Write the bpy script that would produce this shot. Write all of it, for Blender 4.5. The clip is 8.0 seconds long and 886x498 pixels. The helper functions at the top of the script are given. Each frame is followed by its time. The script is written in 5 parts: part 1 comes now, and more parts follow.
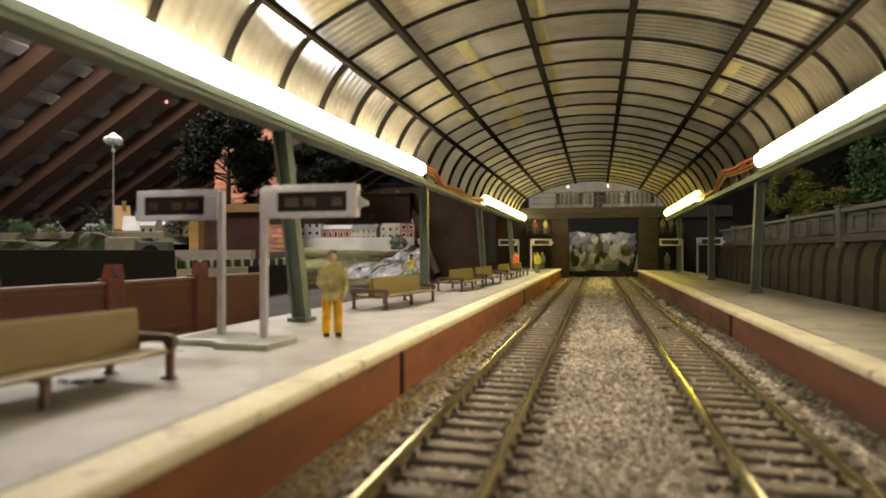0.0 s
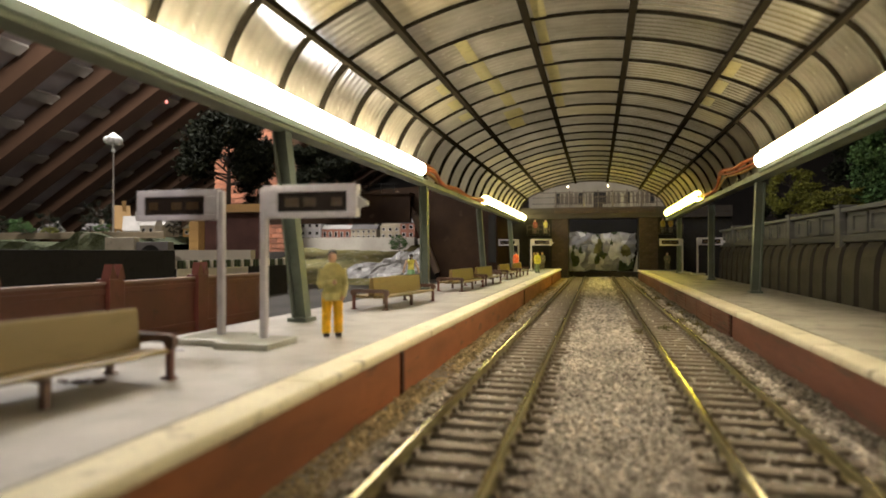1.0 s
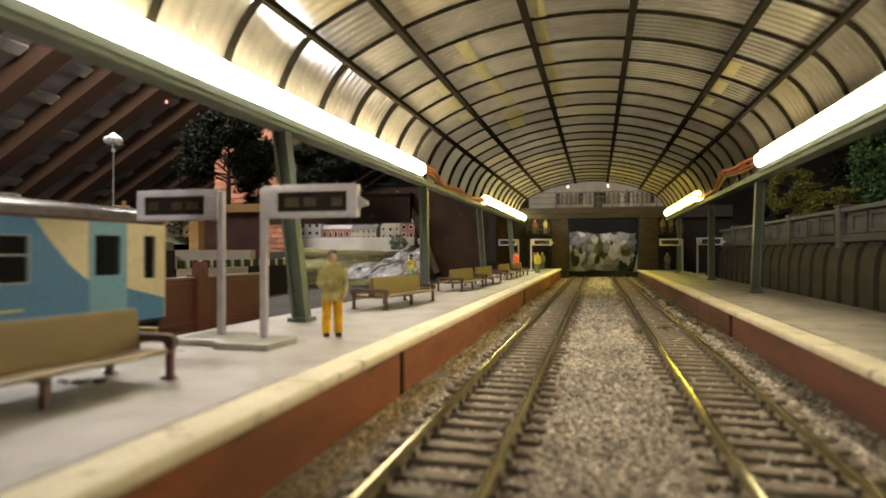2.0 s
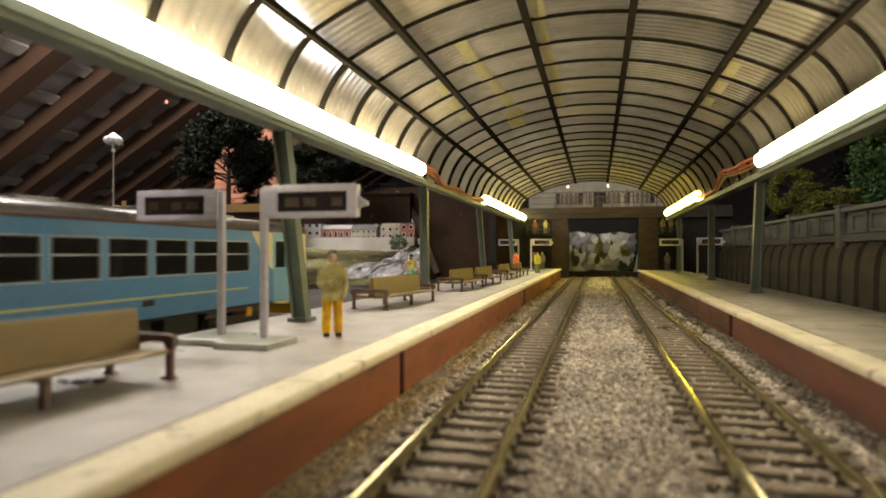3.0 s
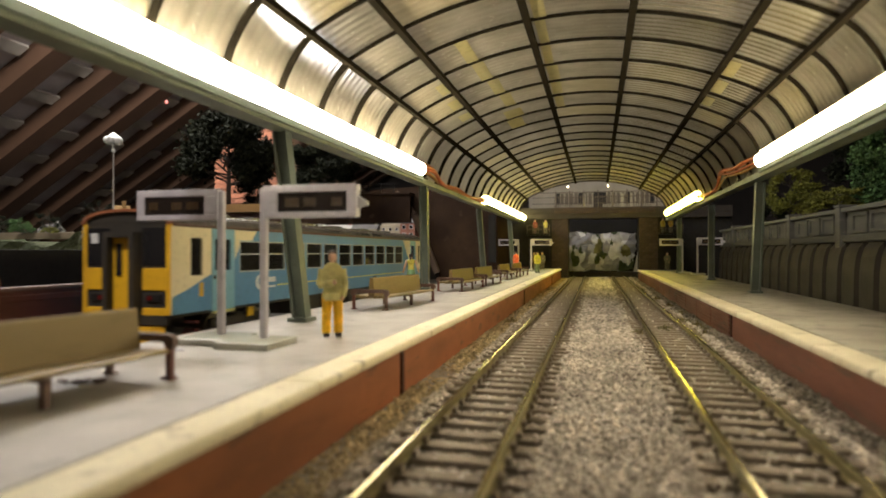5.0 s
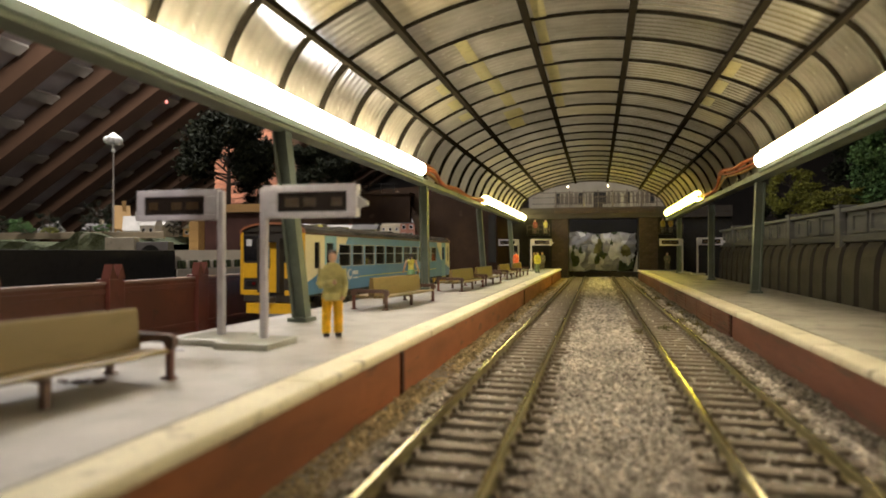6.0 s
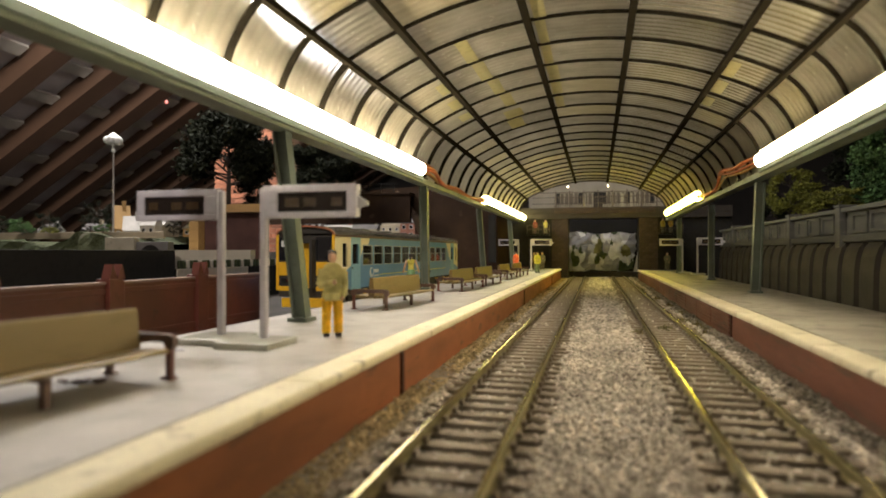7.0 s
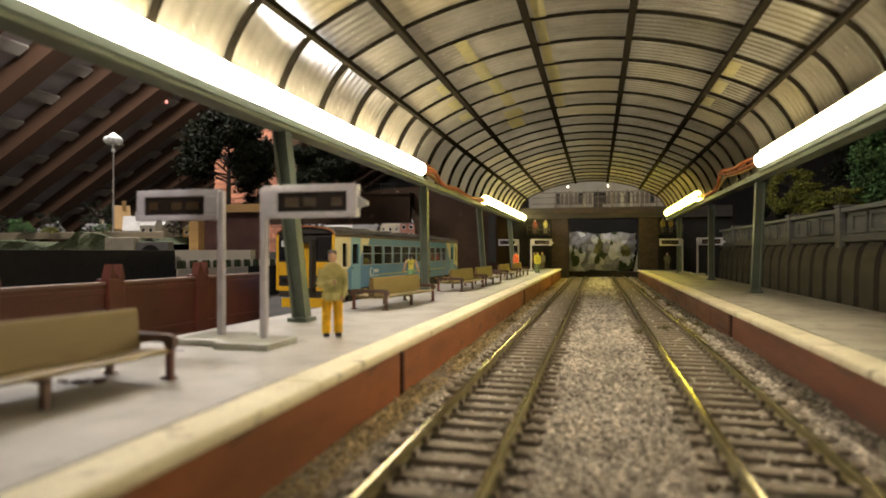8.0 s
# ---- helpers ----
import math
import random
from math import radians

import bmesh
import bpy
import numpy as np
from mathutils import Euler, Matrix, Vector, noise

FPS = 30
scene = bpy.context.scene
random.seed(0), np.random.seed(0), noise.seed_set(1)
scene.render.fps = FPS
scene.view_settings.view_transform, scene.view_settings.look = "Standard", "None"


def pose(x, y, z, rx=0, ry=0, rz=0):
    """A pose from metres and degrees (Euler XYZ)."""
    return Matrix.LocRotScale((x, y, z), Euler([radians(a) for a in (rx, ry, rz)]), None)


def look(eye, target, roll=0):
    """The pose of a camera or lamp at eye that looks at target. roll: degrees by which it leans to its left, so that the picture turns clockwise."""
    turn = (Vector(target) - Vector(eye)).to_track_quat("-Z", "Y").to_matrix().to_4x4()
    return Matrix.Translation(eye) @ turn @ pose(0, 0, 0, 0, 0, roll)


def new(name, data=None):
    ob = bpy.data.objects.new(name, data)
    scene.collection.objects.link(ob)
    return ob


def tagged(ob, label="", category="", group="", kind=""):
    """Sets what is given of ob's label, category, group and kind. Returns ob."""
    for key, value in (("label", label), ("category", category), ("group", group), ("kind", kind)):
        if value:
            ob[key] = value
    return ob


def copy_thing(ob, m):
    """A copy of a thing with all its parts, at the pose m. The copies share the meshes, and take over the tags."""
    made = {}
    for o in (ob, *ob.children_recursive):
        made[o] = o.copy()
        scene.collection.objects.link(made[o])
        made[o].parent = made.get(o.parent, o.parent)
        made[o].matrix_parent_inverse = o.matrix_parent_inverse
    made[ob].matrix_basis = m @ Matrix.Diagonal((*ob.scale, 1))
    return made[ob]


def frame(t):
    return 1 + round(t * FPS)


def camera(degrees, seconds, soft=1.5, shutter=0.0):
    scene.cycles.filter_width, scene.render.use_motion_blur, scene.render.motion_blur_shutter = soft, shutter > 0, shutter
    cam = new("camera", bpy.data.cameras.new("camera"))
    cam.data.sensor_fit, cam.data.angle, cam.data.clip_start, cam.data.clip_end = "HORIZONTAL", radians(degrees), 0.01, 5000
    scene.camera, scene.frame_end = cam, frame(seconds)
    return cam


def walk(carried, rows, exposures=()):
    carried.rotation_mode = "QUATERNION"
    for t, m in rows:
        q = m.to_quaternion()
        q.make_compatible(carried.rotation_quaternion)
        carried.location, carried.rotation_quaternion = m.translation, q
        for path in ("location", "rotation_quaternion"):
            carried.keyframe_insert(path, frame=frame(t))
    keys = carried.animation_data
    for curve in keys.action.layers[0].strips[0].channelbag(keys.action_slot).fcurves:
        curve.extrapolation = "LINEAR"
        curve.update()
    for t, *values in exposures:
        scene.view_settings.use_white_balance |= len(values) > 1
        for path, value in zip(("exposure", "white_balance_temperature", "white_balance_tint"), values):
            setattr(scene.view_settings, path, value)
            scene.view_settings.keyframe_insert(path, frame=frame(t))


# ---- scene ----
# A 1:76 model railway station, built at its true size. Lengths below are in millimetres; MM turns them into metres.
# x runs across the tracks, y along them, z up; z = 0 is the top of the rails.
MM = 0.001

cam = camera(71.95, 8.0, soft=1.7, shutter=0.5)
cam.data.dof.use_dof, cam.data.dof.focus_distance, cam.data.dof.aperture_fstop = True, 0.45, 21.0
EYE = (0.0, 0.0, 0.035)
CAM = Matrix.Translation(EYE) @ Euler((radians(90.32), 0, radians(14.14))).to_matrix().to_4x4()
walk(cam, [(0.0, CAM), (8.0, CAM)], [(0.0, 0.0, 6500, 10), (8.0, 0.0, 6500, 10)])

# ---- light: a dim attic, lit by the tubes under the station roof, by one room lamp and by an added fill ----
world = bpy.data.worlds.new("world")
scene.world = world
world.use_nodes = True
world.node_tree.nodes["Background"].inputs[0].default_value = (0.9, 0.85, 0.8, 1)
world.node_tree.nodes["Background"].inputs[1].default_value = 0.02


def lamp(name, eye, target, size, power, colour):
    data = bpy.data.lights.new(name, "AREA")
    data.shape, data.size, data.energy, data.color = "DISK", size * MM, power, colour
    ob = new(name, data)
    ob.matrix_world = look([c * MM for c in eye], [c * MM for c in target])
    return ob


lamp("room_lamp", (-520, 560, 520), (-480, 800, 60), 240, 7.0, (1.0, 0.95, 0.88))
# Unseen point light, added as fill above and behind the view.
fill_light = bpy.data.lights.new("unseen_fill_light", "POINT")
fill_light.energy, fill_light.color, fill_light.shadow_soft_size = 11.0, (1.0, 0.90, 0.78), 0.05
new("unseen_fill_light", fill_light).matrix_world = pose(-0.15, -0.16, 0.52)


# ---- materials ----
def material(name, a, b=None, rough=0.6, metal=0.0, grain=0.6, patch=0.05, bump=0.2, depth=0.3, spec=0.5, stretch=(1, 1, 1), wear=None, amount=0.3):
    """Two colours mixed by patches and by fine grain (per millimetre), with relief; wear: a third colour in stains."""
    m = bpy.data.materials.new(name)
    m.use_nodes = True
    n, l = m.node_tree.nodes, m.node_tree.links
    bsdf = n["Principled BSDF"]
    b = b or tuple(c * 0.75 for c in a)
    tc = n.new("ShaderNodeTexCoord")
    mp = n.new("ShaderNodeMapping")
    mp.inputs["Scale"].default_value = [1000 * s for s in stretch]
    l.new(tc.outputs["Object"], mp.inputs["Vector"])

    def noisy(scale, detail):
        t = n.new("ShaderNodeTexNoise")
        t.inputs["Scale"].default_value, t.inputs["Detail"].default_value = scale, detail
        l.new(mp.outputs[0], t.inputs["Vector"])
        return t.outputs["Fac"]

    def mix(fac, c1, c2):
        t = n.new("ShaderNodeMix")
        t.data_type = "RGBA"
        for socket, v in ((t.inputs[0], fac), (t.inputs[6], c1), (t.inputs[7], c2)):
            if isinstance(v, tuple):
                socket.default_value = (*v, 1)
            else:
                l.new(v, socket)
        return t.outputs[2]

    def ramp(value, lo, hi):
        t = n.new("ShaderNodeMapRange")
        t.inputs["From Min"].default_value, t.inputs["From Max"].default_value = lo, hi
        l.new(value, t.inputs["Value"])
        return t.outputs[0]

    fine, broad = noisy(grain, 4), noisy(patch, 3)
    colour = mix(ramp(broad, 0.35, 0.65), a, b)
    dark = tuple(c * 0.7 for c in a)
    colour = mix(ramp(fine, 0.5, 0.85), colour, dark)
    if wear:
        stain = ramp(noisy(patch * 2.7, 6), 0.72 - amount * 0.4, 0.8 - amount * 0.3)
        colour = mix(stain, colour, wear)
    l.new(colour, bsdf.inputs["Base Color"])
    rr = n.new("ShaderNodeMapRange")
    rr.inputs["To Min"].default_value, rr.inputs["To Max"].default_value = max(rough - 0.12, 0.03), min(rough + 0.12, 1)
    l.new(broad, rr.inputs["Value"])
    l.new(rr.outputs[0], bsdf.inputs["Roughness"])
    bsdf.inputs["Metallic"].default_value = metal
    bsdf.inputs["Specular IOR Level"].default_value = spec
    if bump:
        bp = n.new("ShaderNodeBump")
        bp.inputs["Strength"].default_value, bp.inputs["Distance"].default_value = bump, depth * MM
        l.new(fine, bp.inputs["Height"])
        l.new(bp.outputs[0], bsdf.inputs["Normal"])
    return m


def glow(name, colour, strength):
    m = bpy.data.materials.new(name)
    m.use_nodes = True
    bsdf = m.node_tree.nodes["Principled BSDF"]
    bsdf.inputs["Base Color"].default_value = (0.8, 0.8, 0.8, 1)
    bsdf.inputs["Emission Color"].default_value = (*colour, 1)
    bsdf.inputs["Emission Strength"].default_value = strength
    return m


def piece_material(name, a, b, rough=0.8, bump=0.3, metal=0.0):
    """For single stones, bricks and boards: the tone changes from piece to piece."""
    m = material(name, a, b, rough, metal, 0.9, 0.2, bump)
    n, l = m.node_tree.nodes, m.node_tree.links
    bsdf = n["Principled BSDF"]
    old = bsdf.inputs["Base Color"].links[0].from_socket
    info, hsv, mr = n.new("ShaderNodeObjectInfo"), n.new("ShaderNodeHueSaturation"), n.new("ShaderNodeMapRange")
    mr.inputs["To Min"].default_value, mr.inputs["To Max"].default_value = 0.65, 1.3
    l.new(info.outputs["Random"], mr.inputs["Value"])
    l.new(mr.outputs[0], hsv.inputs["Value"])
    l.new(old, hsv.inputs["Color"])
    l.new(hsv.outputs[0], bsdf.inputs["Base Color"])
    return m


def island_material(name, a, b, rough=0.9, spread=(0.5, 1.4), spec=0.5):
    """For loose stuff: the tone changes from grain to grain."""
    m = material(name, a, b, rough, 0, 1.2, 0.04, 0.3, spec=spec)
    n, l = m.node_tree.nodes, m.node_tree.links
    bsdf = n["Principled BSDF"]
    old = bsdf.inputs["Base Color"].links[0].from_socket
    info, hsv, mr = n.new("ShaderNodeNewGeometry"), n.new("ShaderNodeHueSaturation"), n.new("ShaderNodeMapRange")
    mr.inputs["To Min"].default_value, mr.inputs["To Max"].default_value = spread
    l.new(info.outputs["Random Per Island"], mr.inputs["Value"])
    l.new(mr.outputs[0], hsv.inputs["Value"])
    l.new(old, hsv.inputs["Color"])
    l.new(hsv.outputs[0], bsdf.inputs["Base Color"])
    return m


def sheet_material():
    """Ribbed, dusty, translucent plastic of the station roof."""
    m = bpy.data.materials.new("ribbed plastic sheet")
    m.use_nodes = True
    n, l = m.node_tree.nodes, m.node_tree.links
    n.remove(n["Principled BSDF"])
    out = n["Material Output"]
    tc, mp = n.new("ShaderNodeTexCoord"), n.new("ShaderNodeMapping")
    mp.inputs["Scale"].default_value = (1000, 1000, 1000)
    l.new(tc.outputs["Object"], mp.inputs["Vector"])
    wave = n.new("ShaderNodeTexWave")
    wave.bands_direction = "Y"
    wave.inputs["Scale"].default_value, wave.inputs["Distortion"].default_value = 0.068, 0.3
    wave.inputs["Detail"].default_value = 1.5
    l.new(mp.outputs[0], wave.inputs["Vector"])
    ns = n.new("ShaderNodeTexNoise")
    ns.inputs["Scale"].default_value, ns.inputs["Detail"].default_value = 0.07, 6
    l.new(mp.outputs[0], ns.inputs["Vector"])
    bp = n.new("ShaderNodeBump")
    bp.inputs["Strength"].default_value, bp.inputs["Distance"].default_value = 0.7, 0.7 * MM
    l.new(wave.outputs["Fac"], bp.inputs["Height"])
    dirt = n.new("ShaderNodeMix")
    dirt.data_type = "RGBA"
    dirt.inputs[6].default_value, dirt.inputs[7].default_value = (0.49, 0.455, 0.36, 1), (0.31, 0.278, 0.195, 1)
    mr = n.new("ShaderNodeMapRange")
    mr.inputs["From Min"].default_value, mr.inputs["From Max"].default_value = 0.35, 0.65
    l.new(ns.outputs["Fac"], mr.inputs["Value"])
    l.new(mr.outputs[0], dirt.inputs[0])
    # each sheet has aged a little differently, some have yellowed; the ribs' light and dark streaks are painted into
    # the tone
    info, aged, tone, rib_shade, yellow, tint = (n.new("ShaderNode" + k) for k in ("ObjectInfo", "HueSaturation", "MapRange", "Mix", "MapRange", "Mix"))
    tone.inputs["To Min"].default_value, tone.inputs["To Max"].default_value = 0.72, 1.2
    l.new(info.outputs["Random"], tone.inputs["Value"])
    yellow.inputs["From Min"].default_value, yellow.inputs["From Max"].default_value, yellow.inputs["To Max"].default_value = 0.7, 1.0, 0.35
    l.new(info.outputs["Random"], yellow.inputs["Value"])
    tint.data_type = rib_shade.data_type = "RGBA"
    l.new(yellow.outputs[0], tint.inputs[0])
    l.new(dirt.outputs[2], tint.inputs[6])
    tint.inputs[7].default_value = (0.50, 0.42, 0.17, 1)
    l.new(wave.outputs["Fac"], rib_shade.inputs[0])
    l.new(tint.outputs[2], rib_shade.inputs[6])
    rib_shade.blend_type = "MULTIPLY"
    rib_shade.inputs[7].default_value = (0.88, 0.87, 0.84, 1)
    l.new(tone.outputs[0], aged.inputs["Value"])
    l.new(rib_shade.outputs[2], aged.inputs["Color"])
    # pale specks and scratches
    speck, cut, pale = n.new("ShaderNodeTexNoise"), n.new("ShaderNodeMapRange"), n.new("ShaderNodeMix")
    speck.inputs["Scale"].default_value, speck.inputs["Detail"].default_value = 0.35, 5
    l.new(mp.outputs[0], speck.inputs["Vector"])
    cut.inputs["From Min"].default_value, cut.inputs["From Max"].default_value, cut.inputs["To Max"].default_value = 0.64, 0.72, 0.6
    l.new(speck.outputs["Fac"], cut.inputs["Value"])
    pale.data_type = "RGBA"
    l.new(cut.outputs[0], pale.inputs[0])
    l.new(aged.outputs[0], pale.inputs[6])
    pale.inputs[7].default_value = (0.72, 0.70, 0.62, 1)
    trans, diff, gl, clear = (n.new("ShaderNodeBsdf" + k) for k in ("Translucent", "Diffuse", "Glossy", "Transparent"))
    for s in (trans, diff):
        l.new(pale.outputs[2], s.inputs["Color"])
    gl.inputs["Roughness"].default_value = 0.13
    gl.inputs["Color"].default_value = (0.8, 0.8, 0.8, 1)
    for s in (trans, diff, gl):
        l.new(bp.outputs[0], s.inputs["Normal"])
    mixes = [n.new("ShaderNodeMixShader") for _ in range(3)]
    mixes[0].inputs[0].default_value = 0.5
    l.new(diff.outputs[0], mixes[0].inputs[1]), l.new(trans.outputs[0], mixes[0].inputs[2])
    mixes[1].inputs[0].default_value = 0.1
    l.new(mixes[0].outputs[0], mixes[1].inputs[1]), l.new(gl.outputs[0], mixes[1].inputs[2])
    hazy, through_mix = n.new("ShaderNodeBsdfRefraction"), n.new("ShaderNodeMixShader")
    hazy.inputs["IOR"].default_value, hazy.inputs["Roughness"].default_value = 1.06, 0.45
    through_mix.inputs[0].default_value = 0.85
    l.new(bp.outputs[0], hazy.inputs["Normal"])
    l.new(clear.outputs[0], through_mix.inputs[1]), l.new(hazy.outputs[0], through_mix.inputs[2])
    mixes[2].inputs[0].default_value = 0.27
    l.new(mixes[1].outputs[0], mixes[2].inputs[1]), l.new(through_mix.outputs[0], mixes[2].inputs[2])
    l.new(mixes[2].outputs[0], out.inputs["Surface"])
    return m


# Translucent yellow of the strips that stand for patches of light on the roof.
def light_patch_material():
    m = material("yellow light patch", (0.60, 0.55, 0.29), (0.52, 0.48, 0.27), 0.5, 0, 0.3, 0.05, 0.05)
    n, l = m.node_tree.nodes, m.node_tree.links
    bsdf, thin, mx = n["Principled BSDF"], n.new("ShaderNodeBsdfTranslucent"), n.new("ShaderNodeMixShader")
    l.new(bsdf.inputs["Base Color"].links[0].from_socket, thin.inputs["Color"])
    mx.inputs[0].default_value = 0.5
    l.new(bsdf.outputs[0], mx.inputs[1]), l.new(thin.outputs[0], mx.inputs[2])
    l.new(mx.outputs[0], n["Material Output"].inputs["Surface"])
    return m


def glass_material(name, tint=(0.02, 0.02, 0.022), rough=0.08):
    m = bpy.data.materials.new(name)
    m.use_nodes = True
    b = m.node_tree.nodes["Principled BSDF"]
    b.inputs["Base Color"].default_value = (*tint, 1)
    b.inputs["Roughness"].default_value = rough
    b.inputs["Specular IOR Level"].default_value = 0.7
    return m


def clear_glass(name):
    m = bpy.data.materials.new(name)
    m.use_nodes = True
    n, l = m.node_tree.nodes, m.node_tree.links
    n.remove(n["Principled BSDF"])
    clear, gl, mx = n.new("ShaderNodeBsdfTransparent"), n.new("ShaderNodeBsdfGlossy"), n.new("ShaderNodeMixShader")
    clear.inputs[0].default_value = (0.55, 0.55, 0.55, 1)
    gl.inputs["Roughness"].default_value = 0.06
    mx.inputs[0].default_value = 0.12
    l.new(clear.outputs[0], mx.inputs[1]), l.new(gl.outputs[0], mx.inputs[2])
    l.new(mx.outputs[0], n["Material Output"].inputs["Surface"])
    return m


M = {}
M["ballast_bed"] = material("ballast bed", (0.30, 0.27, 0.23), (0.20, 0.18, 0.15), 0.95, 0, 1.0, 0.03, 0.8, 0.8)
M["ballast"] = island_material("granite ballast", (0.55, 0.49, 0.42), (0.37, 0.325, 0.275), 0.9, (0.45, 1.35))
M["sleeper"] = material("weathered plastic sleeper", (0.15, 0.118, 0.085), (0.24, 0.198, 0.15), 0.8, 0, 1.5, 0.08, 0.4, 0.2, wear=(0.26, 0.23, 0.18))
M["rail_head"] = material("polished rail head", (0.62, 0.54, 0.30), (0.48, 0.41, 0.20), 0.2, 1.0, 0.6, 0.03, 0.06, 0.05, wear=(0.20, 0.16, 0.07), amount=0.25)
M["rail"] = material("nickel silver rail", (0.34, 0.29, 0.14), (0.22, 0.185, 0.08), 0.45, 0.6, 0.8, 0.05, 0.15, 0.1, wear=(0.10, 0.07, 0.04), amount=0.35)
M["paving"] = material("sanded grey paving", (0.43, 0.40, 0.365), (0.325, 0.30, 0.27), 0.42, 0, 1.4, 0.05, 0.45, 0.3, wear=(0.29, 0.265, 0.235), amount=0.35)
# Right-hand copies of paving and coping: its dimmer light put into the colour.
M["paving_dim"] = material("dimmed brown-grey paving", (0.33, 0.30, 0.24), (0.25, 0.225, 0.178), 0.65, 0, 1.4, 0.05, 0.45, 0.3, wear=(0.18, 0.16, 0.125), amount=0.4)
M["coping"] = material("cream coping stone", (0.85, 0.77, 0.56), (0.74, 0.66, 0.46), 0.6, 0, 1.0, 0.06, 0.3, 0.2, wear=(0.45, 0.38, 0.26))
M["coping_dim"] = material("dimmed cream coping stone", (0.66, 0.60, 0.44), (0.54, 0.48, 0.34), 0.7, 0, 1.0, 0.06, 0.3, 0.2, wear=(0.32, 0.27, 0.18))
M["brick_red"] = material("red brown brick paper", (0.36, 0.122, 0.046), (0.20, 0.070, 0.03), 0.55, 0, 0.5, 0.05, 0.25, 0.2, stretch=(1, 0.4, 1.5), wear=(0.10, 0.05, 0.03))
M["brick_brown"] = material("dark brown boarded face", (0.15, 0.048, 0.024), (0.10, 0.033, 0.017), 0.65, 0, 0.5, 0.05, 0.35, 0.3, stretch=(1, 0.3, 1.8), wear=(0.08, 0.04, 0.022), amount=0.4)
M["iron"] = material("dark brown painted roof rib", (0.020, 0.016, 0.010), (0.013, 0.011, 0.007), 0.85, 0, 0.8, 0.1, 0.2, spec=0.0)
# Lighter copy of the green: the strip lights' glow is put into the colour.
M["eaves_green_lit"] = material("grey green eaves lightened by tube glow", (0.23, 0.26, 0.19), (0.17, 0.195, 0.14), 0.35, 0, 0.6, 0.08, 0.15, 0.2)
M["green"] = material("grey green painted iron", (0.12, 0.145, 0.115), (0.095, 0.115, 0.09), 0.4, 0, 0.6, 0.08, 0.15, 0.2)
M["tube"] = glow("lit tube", (1.0, 0.90, 0.70), 37.0)
M["tube_mellow"] = glow("lit mellow tube", (1.0, 0.85, 0.56), 36.0)
M["tube_pale"] = glow("lit pale yellow tube", (1.0, 0.85, 0.30), 29.0)
M["tube_warm"] = glow("lit yellowish tube", (1.0, 0.81, 0.10), 38.0)
M["sheet"] = sheet_material()
M["light_patch"] = light_patch_material()
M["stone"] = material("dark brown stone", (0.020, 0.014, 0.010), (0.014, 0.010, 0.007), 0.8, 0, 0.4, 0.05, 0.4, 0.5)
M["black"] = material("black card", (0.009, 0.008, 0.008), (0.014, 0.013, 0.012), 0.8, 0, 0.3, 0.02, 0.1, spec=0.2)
M["earth"] = material("dark baseboard", (0.03, 0.025, 0.02), (0.02, 0.017, 0.014), 0.9, 0, 0.3, 0.02, 0.4)


# ---- building helpers ----
def part(name, bm, mat, parent=None, label="", smooth=False):
    """One mesh object from a bmesh in millimetres, under its thing."""
    bmesh.ops.recalc_face_normals(bm, faces=bm.faces)
    bmesh.ops.scale(bm, vec=(MM, MM, MM), verts=bm.verts)
    me = bpy.data.meshes.new(name)
    bm.to_mesh(me)
    bm.free()
    me.materials.append(M[mat] if isinstance(mat, str) else mat)
    if smooth:
        for p in me.polygons:
            p.use_smooth = True
        me.set_sharp_from_angle(angle=radians(40))
    ob = new(name, me)
    ob.parent = parent
    if label:
        ob["label"] = label
    return ob


def thing(name, x, y, z, label, category, group="", rz=0, kind=""):
    ob = new(name)
    ob.matrix_world = pose(x * MM, y * MM, z * MM, 0, 0, rz)
    ob.empty_display_size = 0.01
    return tagged(ob, label, category, group, kind)


def box(bm, x0, x1, y0, y1, z0, z1, bevel=0.0, m=None):
    made = bmesh.ops.create_cube(bm, size=1)["verts"]
    for v in made:
        v.co = Vector((x0 + (v.co.x + 0.5) * (x1 - x0), y0 + (v.co.y + 0.5) * (y1 - y0), z0 + (v.co.z + 0.5) * (z1 - z0)))
    if bevel:
        edges = list({e for v in made for e in v.link_edges})
        r = bmesh.ops.bevel(bm, geom=edges, offset=bevel, segments=2, affect="EDGES", profile=0.5)
        made = list({v for f in r["faces"] for v in f.verts} | {v for v in made if v.is_valid})
    if m is not None:
        bmesh.ops.transform(bm, matrix=m, verts=made)
    return bm


def rod(bm, p0, p1, r0, r1=None, seg=8):
    p0, p1 = Vector(p0), Vector(p1)
    r1 = r0 if r1 is None else r1
    d = p1 - p0
    m = Matrix.Translation((p0 + p1) / 2) @ d.to_track_quat("Z", "Y").to_matrix().to_4x4()
    bmesh.ops.create_cone(bm, cap_ends=True, segments=seg, radius1=r0, radius2=r1, depth=d.length, matrix=m)
    return bm


def beam(bm, p0, p1, w, h, up=(0, 0, 1)):
    """A square bar from p0 to p1, w wide and h high."""
    p0, p1 = Vector(p0), Vector(p1)
    d = (p1 - p0).normalized()
    side = d.cross(Vector(up)).normalized()
    top = side.cross(d)
    vs = [[bm.verts.new(p + side * a * w / 2 + top * b * h / 2) for a, b in ((-1, -1), (1, -1), (1, 1), (-1, 1))] for p in (p0, p1)]
    bm.faces.new(vs[0]), bm.faces.new(vs[1])
    for i in range(4):
        bm.faces.new((vs[0][i], vs[0][(i + 1) % 4], vs[1][(i + 1) % 4], vs[1][i]))
    return bm


